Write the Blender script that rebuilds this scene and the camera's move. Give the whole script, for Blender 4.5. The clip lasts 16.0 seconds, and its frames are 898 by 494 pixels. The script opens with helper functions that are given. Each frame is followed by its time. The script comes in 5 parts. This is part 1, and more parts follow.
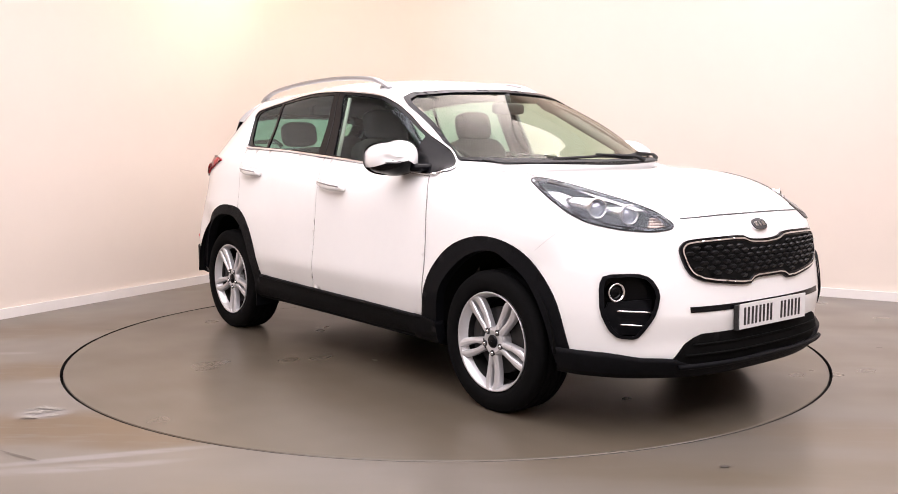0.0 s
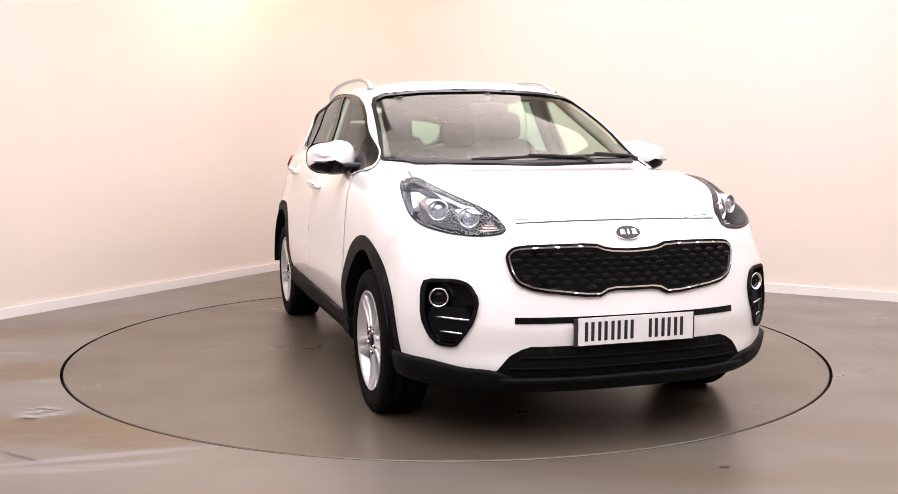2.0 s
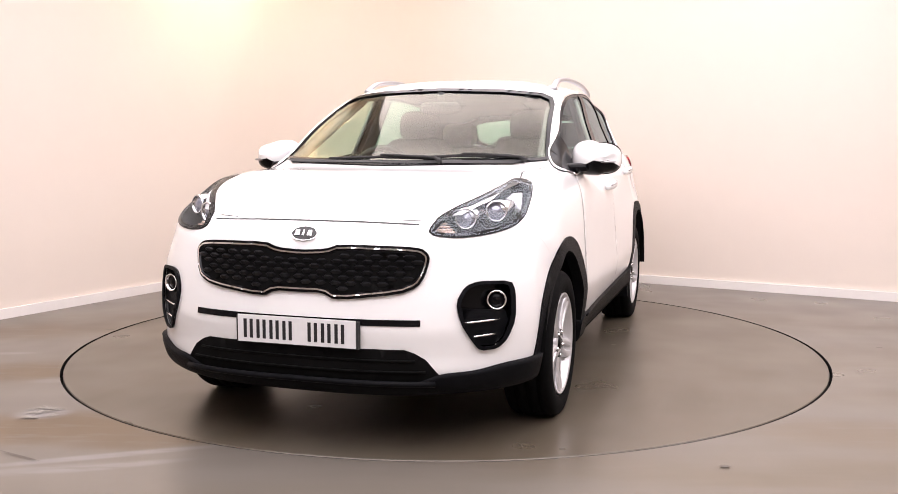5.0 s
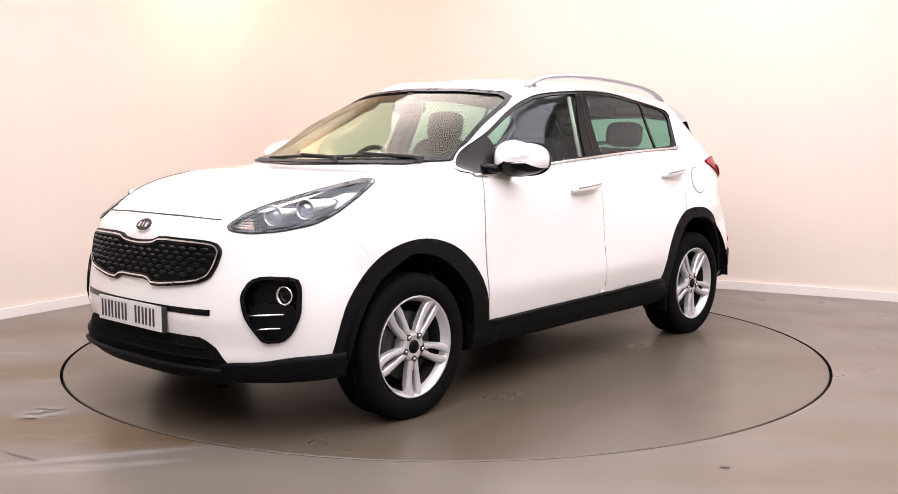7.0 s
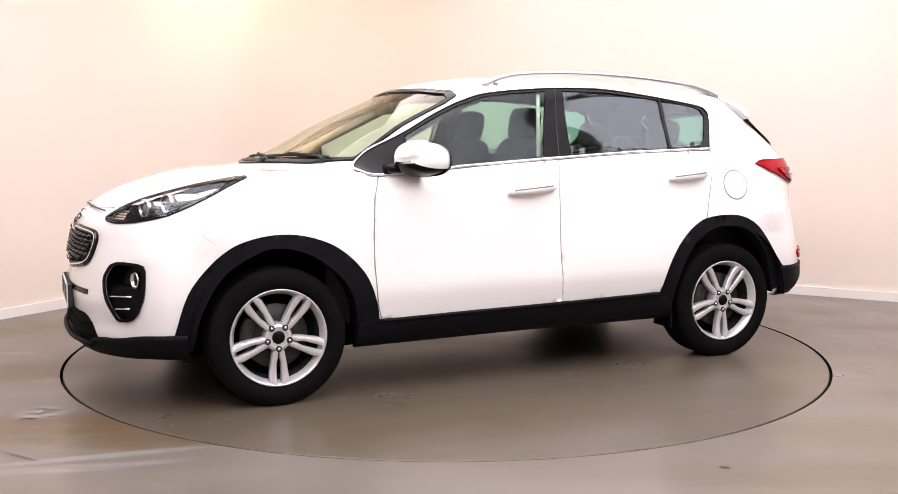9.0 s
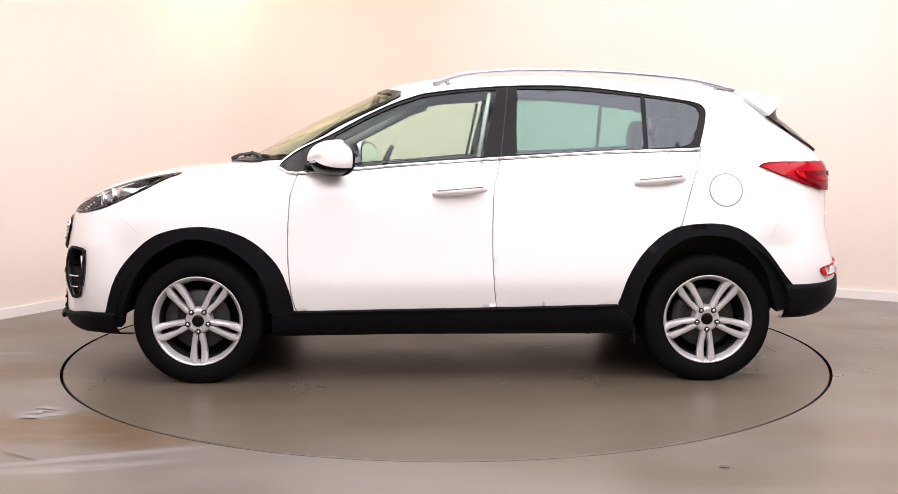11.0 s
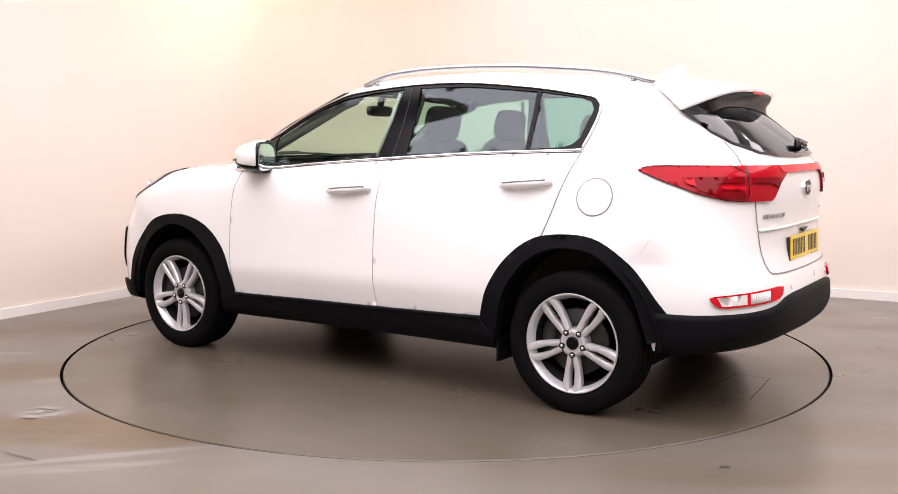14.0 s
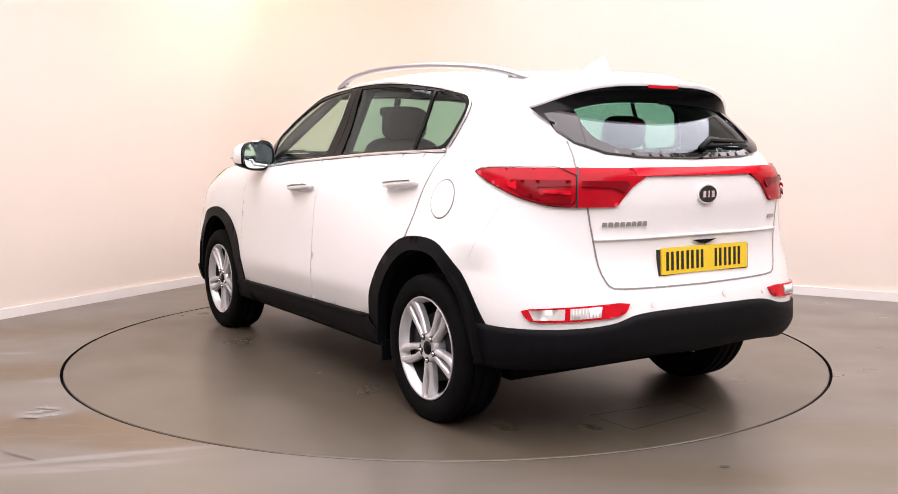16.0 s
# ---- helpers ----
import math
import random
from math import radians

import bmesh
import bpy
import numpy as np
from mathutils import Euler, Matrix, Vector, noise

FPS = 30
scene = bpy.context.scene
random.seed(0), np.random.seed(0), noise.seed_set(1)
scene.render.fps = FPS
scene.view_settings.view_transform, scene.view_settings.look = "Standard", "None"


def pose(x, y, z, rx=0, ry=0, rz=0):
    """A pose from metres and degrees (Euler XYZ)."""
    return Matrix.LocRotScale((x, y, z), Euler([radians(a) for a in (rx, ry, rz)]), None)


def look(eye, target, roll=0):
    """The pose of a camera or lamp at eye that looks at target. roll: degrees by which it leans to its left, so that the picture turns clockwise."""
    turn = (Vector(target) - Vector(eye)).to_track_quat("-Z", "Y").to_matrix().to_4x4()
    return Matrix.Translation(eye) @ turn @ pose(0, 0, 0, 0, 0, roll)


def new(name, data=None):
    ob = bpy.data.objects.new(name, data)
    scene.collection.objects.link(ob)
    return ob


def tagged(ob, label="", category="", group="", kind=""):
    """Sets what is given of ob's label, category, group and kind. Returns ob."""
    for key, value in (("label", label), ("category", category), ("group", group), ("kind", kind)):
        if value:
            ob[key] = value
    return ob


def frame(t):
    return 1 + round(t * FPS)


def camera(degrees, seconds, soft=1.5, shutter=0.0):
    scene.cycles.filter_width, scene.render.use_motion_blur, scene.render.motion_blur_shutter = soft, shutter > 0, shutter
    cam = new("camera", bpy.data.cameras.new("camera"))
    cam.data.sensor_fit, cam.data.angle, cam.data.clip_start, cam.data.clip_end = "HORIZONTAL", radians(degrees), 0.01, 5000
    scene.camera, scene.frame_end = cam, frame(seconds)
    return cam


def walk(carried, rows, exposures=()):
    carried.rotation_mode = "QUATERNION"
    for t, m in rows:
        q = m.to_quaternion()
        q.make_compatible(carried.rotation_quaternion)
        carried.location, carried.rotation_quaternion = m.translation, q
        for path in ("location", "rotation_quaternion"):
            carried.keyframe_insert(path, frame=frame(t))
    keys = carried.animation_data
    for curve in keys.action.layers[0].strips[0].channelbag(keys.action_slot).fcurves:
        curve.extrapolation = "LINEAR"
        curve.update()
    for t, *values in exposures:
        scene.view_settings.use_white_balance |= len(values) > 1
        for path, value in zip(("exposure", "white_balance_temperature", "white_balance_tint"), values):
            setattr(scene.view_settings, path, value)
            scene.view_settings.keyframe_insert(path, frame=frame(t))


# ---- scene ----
cam = camera(50.2, 16.0, soft=0.75)
CAM = pose(0, -5.934, 1.257, 83.77, 0, -0.14) @ pose(0, 0, 0, 0, 0, 0.05)
walk(cam, [(0.0, CAM), (16.0, CAM)])

# heading of the turntable in degrees, by seconds
TURN = [(0.0, -50.65), (0.5, -54.26), (1.0, -59.97), (1.5, -65.73), (2.0, -71.96), (2.5, -77.83),
        (3.0, -84.10), (3.5, -89.90), (4.0, -96.21), (4.5, -102.02), (5.0, -108.29), (5.5, -114.2),
        (6.0, -120.15), (6.5, -126.1), (7.0, -132.1), (7.5, -138.05), (8.0, -144.21), (8.5, -149.93),
        (9.0, -156.07), (9.5, -161.8), (10.0, -167.5), (10.5, -173.2), (11.0, -178.9), (11.5, -184.6),
        (12.0, -190.6), (12.5, -196.35), (13.0, -202.27), (13.5, -208.01), (14.0, -214.03),
        (14.5, -219.74), (15.0, -225.83), (15.5, -231.42), (16.0, -237.50)]
TABLE_R = 2.243          # radius of the turntable
CAR_X, CAR_Y = -0.023, 0.094  # the car's middle on the turntable

# ---- light ----
world = bpy.data.worlds.new("world")
world.use_nodes = True
scene.world = world
world.node_tree.nodes["Background"].inputs[0].default_value = (1.0, 0.95, 0.9, 1)
world.node_tree.nodes["Background"].inputs[1].default_value = 0.03
scene.view_settings.exposure = 0.0


def area_lamp(name, x, y, z, sx, sy, power, colour, target=None):
    data = bpy.data.lights.new(name, "AREA")
    data.shape, data.size, data.size_y, data.energy, data.color = "RECTANGLE", sx, sy, power, colour
    ob = new(name, data)
    ob.matrix_world = look((x, y, z), target or (x, y + 0.001, 0))
    return ob


# luminous ceiling panels: middle x, middle y, width, length
LIGHT_PANELS = [(-2.05, -3.4, 2.04, 7.6), (0.0, -2.3, 2.04, 10.2), (2.05, -2.8, 2.04, 9.0), (4.35, -1.6, 1.6, 4.6)]
for lx, ly, lw, ln in LIGHT_PANELS:
    area_lamp("ceiling_lamp", lx, ly, 3.40, lw, ln, 19.8 * ln, (1.0, 0.918, 0.997))
area_lamp("wall_spot_lamp", -1.55, 2.35, 3.40, 0.35, 0.35, 27, (1.0, 0.78, 0.52), (-2.0, 2.9, 2.6))
# ---- materials ----
def material(name, colour, rough=0.5, metal=0.0, coat=0.0, var=0.0, scale=20.0, bump=0.0, bscale=60.0, emit=0.0, rvar=0.0, spec=0.5):
    """A surface with two scales of colour noise, roughness wear and fine relief."""
    m = bpy.data.materials.new(name)
    m.use_nodes = True
    nt = m.node_tree
    b = nt.nodes["Principled BSDF"]
    b.inputs["Base Color"].default_value = (*colour, 1)
    b.inputs["Roughness"].default_value = rough
    b.inputs["Metallic"].default_value = metal
    b.inputs["Coat Weight"].default_value = coat
    b.inputs["Coat Roughness"].default_value = 0.03
    b.inputs["Specular IOR Level"].default_value = spec
    if emit:
        b.inputs["Emission Color"].default_value = (*colour, 1)
        b.inputs["Emission Strength"].default_value = emit
    tc = nt.nodes.new("ShaderNodeTexCoord")
    if var or rvar:
        n1, n2 = nt.nodes.new("ShaderNodeTexNoise"), nt.nodes.new("ShaderNodeTexNoise")
        for n, s in ((n1, scale), (n2, scale * 7.3)):
            n.inputs["Scale"].default_value = s
            n.inputs["Detail"].default_value = 5
            nt.links.new(tc.outputs["Object"], n.inputs["Vector"])
        mix = nt.nodes.new("ShaderNodeMath")
        mix.operation = "MULTIPLY_ADD"
        mix.inputs[1].default_value = 0.35
        nt.links.new(n2.outputs["Fac"], mix.inputs[0])
        nt.links.new(n1.outputs["Fac"], mix.inputs[2])
        if var:
            r = nt.nodes.new("ShaderNodeValToRGB")
            r.color_ramp.elements[0].position, r.color_ramp.elements[1].position = 0.4, 0.95
            r.color_ramp.elements[0].color = (*[c * (1 - var) for c in colour], 1)
            r.color_ramp.elements[1].color = (*[min(1, c * (1 + var)) for c in colour], 1)
            nt.links.new(mix.outputs[0], r.inputs[0])
            nt.links.new(r.outputs[0], b.inputs["Base Color"])
        if rvar:
            q = nt.nodes.new("ShaderNodeMapRange")
            q.inputs["From Min"].default_value, q.inputs["From Max"].default_value = 0.4, 0.95
            q.inputs["To Min"].default_value, q.inputs["To Max"].default_value = max(0, rough - rvar), rough + rvar
            nt.links.new(mix.outputs[0], q.inputs["Value"])
            nt.links.new(q.outputs[0], b.inputs["Roughness"])
    if bump:
        n = nt.nodes.new("ShaderNodeTexNoise")
        n.inputs["Scale"].default_value = bscale
        n.inputs["Detail"].default_value = 4
        nt.links.new(tc.outputs["Object"], n.inputs["Vector"])
        k = nt.nodes.new("ShaderNodeBump")
        k.inputs["Strength"].default_value = bump
        k.inputs["Distance"].default_value = 0.01
        nt.links.new(n.outputs["Fac"], k.inputs["Height"])
        nt.links.new(k.outputs[0], b.inputs["Normal"])
    return m


def glass_material(name, tint, base=0.05, edge=0.85, sheen=(0.82, 0.92, 1.0)):
    """Thin tinted glass: clear tint with a glossy face that grows at grazing angles."""
    m = bpy.data.materials.new(name)
    m.use_nodes = True
    nt = m.node_tree
    nt.nodes.remove(nt.nodes["Principled BSDF"])
    out = nt.nodes["Material Output"]
    t, g, mx, lw = [nt.nodes.new(k) for k in ("ShaderNodeBsdfTransparent", "ShaderNodeBsdfGlossy", "ShaderNodeMixShader", "ShaderNodeLayerWeight")]
    p, q = nt.nodes.new("ShaderNodeMath"), nt.nodes.new("ShaderNodeMath")
    t.inputs[0].default_value = (*tint, 1)
    g.inputs["Roughness"].default_value = 0.03
    g.inputs["Color"].default_value = (*sheen, 1)
    lw.inputs["Blend"].default_value = 0.5
    p.operation, q.operation = "POWER", "MULTIPLY_ADD"
    p.inputs[1].default_value = 4.5
    q.inputs[1].default_value, q.inputs[2].default_value = edge, base
    nt.links.new(lw.outputs["Facing"], p.inputs[0])
    nt.links.new(p.outputs[0], q.inputs[0])
    nt.links.new(q.outputs[0], mx.inputs[0])
    nt.links.new(t.outputs[0], mx.inputs[1])
    nt.links.new(g.outputs[0], mx.inputs[2])
    nt.links.new(mx.outputs[0], out.inputs["Surface"])
    return m


FAINT = material("pale_seam_and_recess_shade", (0.68, 0.67, 0.67), 0.5, 0, 0, 0.1, 50)
WHITE = material("white_car_paint", (0.82, 0.82, 0.82), 0.35, 0, 1.0, 0.015, 3, 0.01, 300)
CLAD = material("black_textured_plastic", (0.0036, 0.0038, 0.0050), 0.55, 0, 0, 0.3, 40, 0.15, 900, spec=0.09)
BLACK = material("gloss_black_plastic", (0.003, 0.003, 0.004), 0.24, 0, 0.0, 0.2, 30, spec=0.14)
DARK = material("matt_black_underbody_and_shade", (0.003, 0.003, 0.003), 0.9, 0, 0, 0.4, 12, spec=0.1)
SEAM = material("black_rubber_seal", (0.02, 0.02, 0.02), 0.8, 0, 0, 0.2, 50)
GAP = material("shut_line_shade", (0.22, 0.21, 0.21), 0.8, 0, 0, 0.2, 50)
CHROME = material("bright_chrome", (0.86, 0.86, 0.88), 0.09, 1.0, 0, 0.05, 30)
SATIN = material("satin_silver_aluminium", (0.42, 0.42, 0.44), 0.38, 1.0, 0, 0.06, 25, rvar=0.06)
ALLOY = material("silver_alloy_paint", (0.60, 0.60, 0.62), 0.32, 0.50, 0.3, 0.06, 30, rvar=0.05)
ALLOYDARK = material("brake_iron_and_barrel_shade", (0.035, 0.034, 0.034), 0.5, 0.5, 0, 0.3, 30)
RUBBER = material("tyre_rubber", (0.0035, 0.0035, 0.0038), 0.8, 0, 0, 0.3, 20, 0.2, 200, spec=0.07)
FABRIC = material("charcoal_seat_fabric", (0.022, 0.021, 0.023), 0.9, 0, 0, 0.35, 40, 0.3, 700)
TRIM = material("dark_grey_dashboard", (0.02, 0.02, 0.021), 0.65, 0, 0, 0.3, 30, 0.2, 500, spec=0.3)
PILLAR = material("pale_grey_pillar_trim", (0.42, 0.42, 0.40), 0.8, 0, 0, 0.1, 30)
LINING = material("grey_headlining", (0.20, 0.195, 0.185), 0.95, 0, 0, 0.1, 30)
GLASS_W = glass_material("windscreen_glass", (0.72, 0.83, 0.74), 0.028, 0.75, (1.0, 0.96, 0.86))
GLASS_F = glass_material("green_tinted_glass", (0.76, 0.90, 0.80), 0.03, 0.6)
GLASS_P = glass_material("privacy_glass", (0.40, 0.66, 0.57), 0.065, 0.6)
GLASS_R = glass_material("rear_window_glass", (0.40, 0.66, 0.57), 0.09, 0.75)
PRINT = material("black_printed_glass", (0.003, 0.003, 0.004), 0.05, 0, 0, 0.1, 30, spec=0.6)
LENS = glass_material("clear_lamp_lens", (0.90, 0.91, 0.93), 0.05, 0.25)
# ---- room ----
def mesh_ob(name, verts, faces, mat, parent=None, label="", smooth=False):
    me = bpy.data.meshes.new(name)
    me.from_pydata([tuple(v) for v in verts], [], [tuple(f) for f in faces])
    me.update()
    if smooth:
        me.polygons.foreach_set("use_smooth", [True] * len(me.polygons))
    me.materials.append(mat)
    ob = new(name, me)
    if parent:
        ob.parent = parent
    if label:
        ob["label"] = label
    return ob


def box_vf(x0, x1, y0, y1, z0, z1):
    v = [(x, y, z) for x in (x0, x1) for y in (y0, y1) for z in (z0, z1)]
    return v, [(0, 1, 3, 2), (4, 6, 7, 5), (0, 4, 5, 1), (2, 3, 7, 6), (0, 2, 6, 4), (1, 5, 7, 3)]


WALL = material("cream_wall_paint", (0.69, 0.613, 0.545), 0.6, 0, 0, 0.02, 1.2, 0.04, 90)
BOARD = material("white_skirting_paint", (0.72, 0.69, 0.67), 0.4, 0, 0, 0.03, 5)


def floor_material(name, grey, brown, lean, stains=()):
    """Worn floor paint: grey and brown in broad clouds, scuffs, fine grain, patchy gloss."""
    m = material(name, grey, 0.3)
    nt = m.node_tree
    b = nt.nodes["Principled BSDF"]
    tc = nt.nodes.new("ShaderNodeTexCoord")

    def noise_of(scale, detail, lo, hi, vec=None):
        n = nt.nodes.new("ShaderNodeTexNoise")
        n.inputs["Scale"].default_value, n.inputs["Detail"].default_value = scale, detail
        nt.links.new(vec or tc.outputs["Object"], n.inputs["Vector"])
        q = nt.nodes.new("ShaderNodeMapRange")
        q.inputs["From Min"].default_value, q.inputs["From Max"].default_value = lo, hi
        q.interpolation_type = "SMOOTHSTEP"
        nt.links.new(n.outputs["Fac"], q.inputs["Value"])
        return q.outputs[0]

    def mix(fac, a, c):
        x = nt.nodes.new("ShaderNodeMix")
        x.data_type = "RGBA"
        nt.links.new(fac, x.inputs["Factor"])
        for k, v in ((6, a), (7, c)):
            if isinstance(v, tuple):
                x.inputs[k].default_value = (*v, 1)
            else:
                nt.links.new(v, x.inputs[k])
        return x.outputs[2]

    stretch = nt.nodes.new("ShaderNodeMapping")
    stretch.inputs["Scale"].default_value = (0.5, 1.6, 1)
    stretch.inputs["Rotation"].default_value = (0, 0, 0.2)
    nt.links.new(tc.outputs["Object"], stretch.inputs["Vector"])
    clouds = noise_of(0.7, 1.5, 0.30 - lean, 0.75 - lean, stretch.outputs[0])
    col = mix(clouds, grey, brown)
    streak = nt.nodes.new("ShaderNodeMapping")
    streak.inputs["Scale"].default_value = (0.8, 4, 1)
    streak.inputs["Rotation"].default_value = (0, 0, 0.35)
    nt.links.new(tc.outputs["Object"], streak.inputs["Vector"])
    col = mix(noise_of(2.0, 2, 0.25, 1.1, streak.outputs[0]), col, tuple(1.07 * g for g in grey))
    ragged = noise_of(5.0, 3, 0.22, 0.52, streak.outputs[0])
    for cx, cy, rx, ry, turn, tone, amount in stains:
        place = nt.nodes.new("ShaderNodeMapping")
        place.vector_type = "TEXTURE"
        place.inputs["Location"].default_value = (cx, cy, 0)
        place.inputs["Rotation"].default_value = (0, 0, radians(turn))
        place.inputs["Scale"].default_value = (rx, ry, 1)
        nt.links.new(tc.outputs["Object"], place.inputs["Vector"])
        far = nt.nodes.new("ShaderNodeVectorMath")
        far.operation = "LENGTH"
        nt.links.new(place.outputs[0], far.inputs[0])
        fade = nt.nodes.new("ShaderNodeMapRange")
        fade.interpolation_type = "SMOOTHSTEP"
        fade.inputs["From Min"].default_value, fade.inputs["From Max"].default_value = 1.0, 0.35
        fade.inputs["To Max"].default_value = amount
        nt.links.new(far.outputs["Value"], fade.inputs["Value"])
        worn = nt.nodes.new("ShaderNodeMath")
        worn.operation = "MULTIPLY"
        nt.links.new(fade.outputs[0], worn.inputs[0])
        nt.links.new(ragged, worn.inputs[1])
        col = mix(worn.outputs[0], col, tone)
    nt.links.new(col, b.inputs["Base Color"])
    q = nt.nodes.new("ShaderNodeMapRange")
    q.inputs["To Min"].default_value, q.inputs["To Max"].default_value = 0.24, 0.40
    nt.links.new(noise_of(1.5, 2, 0.1, 0.9), q.inputs["Value"])
    nt.links.new(q.outputs[0], b.inputs["Roughness"])
    return m


BROWN, BARE = (0.100, 0.064, 0.030), (0.20, 0.188, 0.185)
STAINS = [(-1.75, -1.80, .85, .34, 6, BROWN, .9), (-2.30, -.75, .75, .30, 8, BROWN, .8), (-2.9, .35, .8, .35, 5, BROWN, .6), (-1.25, -1.98, .45, .16, 10, BROWN, .7), (1.9, -1.9, .9, .3, -12, BROWN, .35),
          (-1.40, -2.19, .62, .045, 17, BARE, .8), (-1.32, -2.31, .40, .05, 16, BARE, .65), (-2.62, -.30, .22, .05, 4, BARE, .7), (-2.05, -.95, .22, .07, 10, BARE, .45), (-1.62, -2.36, .40, .06, 14, BARE, .5), (-1.885, -1.57, .17, .13, 10, BARE, .9)]
FLOOR = floor_material("worn_floor_paint", (0.132, 0.118, 0.103), (0.103, 0.082, 0.056), 0.0, STAINS)
DECK = floor_material("worn_turntable_paint", (0.098, 0.083, 0.064), (0.079, 0.062, 0.042), 0.04)
CEIL = material("white_ceiling_paint", (0.8, 0.8, 0.79), 0.8, 0, 0, 0.03, 2)

# the room's corner and its two far walls, at right angles
CORNER = Vector((-1.206, 4.32, 0))
ALONG_L = Vector((-0.493, -0.870, 0))   # from the corner along the nearer-left wall
ALONG_R = Vector((0.870, -0.493, 0))    # from the corner along the other wall
LEN_L, LEN_R, HIGH = 13.0, 11.0, 3.5


def wall(name, start, along, length, inward, z0, z1, thick, mat, lift=0.0):
    v = []
    for s in (0, length):
        for d in (lift, lift - thick):
            for z in (z0, z1):
                p = start + along * s + inward * d
                v.append((p.x, p.y, z))
    return mesh_ob(name, v, [(0, 1, 3, 2), (4, 6, 7, 5), (0, 4, 5, 1), (2, 3, 7, 6), (0, 2, 6, 4), (1, 5, 7, 3)], mat)


FAR = CORNER + ALONG_L * LEN_L + ALONG_R * LEN_R
COVE = 1.1               # the two far walls meet in a rounded corner
NEAR_L, NEAR_R = CORNER + ALONG_L * COVE, CORNER + ALONG_R * COVE
for nm, st, al, ln, inw in (("wall_west", NEAR_L, ALONG_L, LEN_L - COVE, ALONG_R), ("wall_north", NEAR_R, ALONG_R, LEN_R - COVE, ALONG_L),
                            ("wall_east", FAR, -ALONG_L, LEN_L, -ALONG_R), ("wall_south", FAR, -ALONG_R, LEN_R, -ALONG_L)):
    tagged(wall(nm, st, al, ln, inw, -0.05, HIGH, 0.2, WALL), "plain cream painted studio wall", "wall", kind="structure")


def cove(name, z0, z1, lift, mat):
    v, f = [], []
    hub = CORNER + (ALONG_L + ALONG_R) * COVE
    for k in range(25):
        a = 0.5 * math.pi * k / 24
        d = -ALONG_R * math.cos(a) - ALONG_L * math.sin(a)
        for r, z in ((COVE - lift, z0), (COVE - lift, z1), (COVE - lift, z1), (COVE + 0.1, z1)):
            p = hub + d * r
            v.append((p.x, p.y, z))
    for k in range(24):
        for j in (0, 2):
            f.append((4 * k + j, 4 * k + 4 + j, 4 * k + 5 + j, 4 * k + 1 + j))
    return mesh_ob(name, v, f, mat, smooth=True)


tagged(cove("wall_corner", -0.05, HIGH, 0.0, WALL), "rounded cream painted wall corner", "wall", kind="structure")
for nm, st, al, ln, inw in (("baseboard_west", NEAR_L, ALONG_L, LEN_L - COVE, ALONG_R), ("baseboard_north", NEAR_R, ALONG_R, LEN_R - COVE, ALONG_L)):
    tagged(wall(nm, st, al, ln, inw, 0.0, 0.072, 0.024, BOARD, 0.025), "white painted skirting board along the wall", "baseboard", kind="structure")
tagged(cove("baseboard_corner", 0.0, 0.072, 0.025, BOARD), "white painted skirting board round the corner", "baseboard", kind="structure")

# floor with a round hole, and the turntable in it
N = 160
OUT = TABLE_R + 0.016
corners = [CORNER, CORNER + ALONG_R * LEN_R, FAR, CORNER + ALONG_L * LEN_L]
ring = [(OUT * math.cos(2 * math.pi * k / N), OUT * math.sin(2 * math.pi * k / N), 0) for k in range(N)]


def edge_of_room(a):
    d, best = Vector((math.cos(a), math.sin(a), 0)), 1e9
    for p, q in zip(corners, corners[1:] + corners[:1]):
        e = q - p
        den = d.x * e.y - d.y * e.x
        if abs(den) > 1e-9:
            s = (p.x * e.y - p.y * e.x) / den
            u = (p.x * d.y - p.y * d.x) / den
            if s > 0 and -1e-6 <= u <= 1 + 1e-6:
                best = min(best, s)
    return d * best


angs = sorted([2 * math.pi * k / N for k in range(N)] + [math.atan2(c.y, c.x) % (2 * math.pi) for c in corners])
inner = [(OUT * math.cos(a), OUT * math.sin(a), 0) for a in angs]
outer = [tuple(edge_of_room(a)) for a in angs]
low = [(x, y, -0.04) for x, y, z in inner]
M = len(angs)
fv = inner + outer + low
ff, fe = [], []
for k in range(M):
    n = (k + 1) % M
    ff += [(k, M + k, M + n, n)]
    fe += [(2 * M + k, k, n, 2 * M + n)]
tagged(mesh_ob("floor", fv, ff, FLOOR), "worn grey painted concrete floor with brown stains", "floor", kind="structure")
# outer wall of the gap is coloured black, so that it reads as shaded
tagged(mesh_ob("gap_shade_wall", fv, fe, DARK), "floor opening wall blackened as the shade of the gap", "floor edge", kind="structure")
tagged(mesh_ob("ground", *box_vf(-14, 14, -14, 8, -0.1, -0.045), DARK), "dark pit bottom below the turntable gap", "ground", kind="structure")

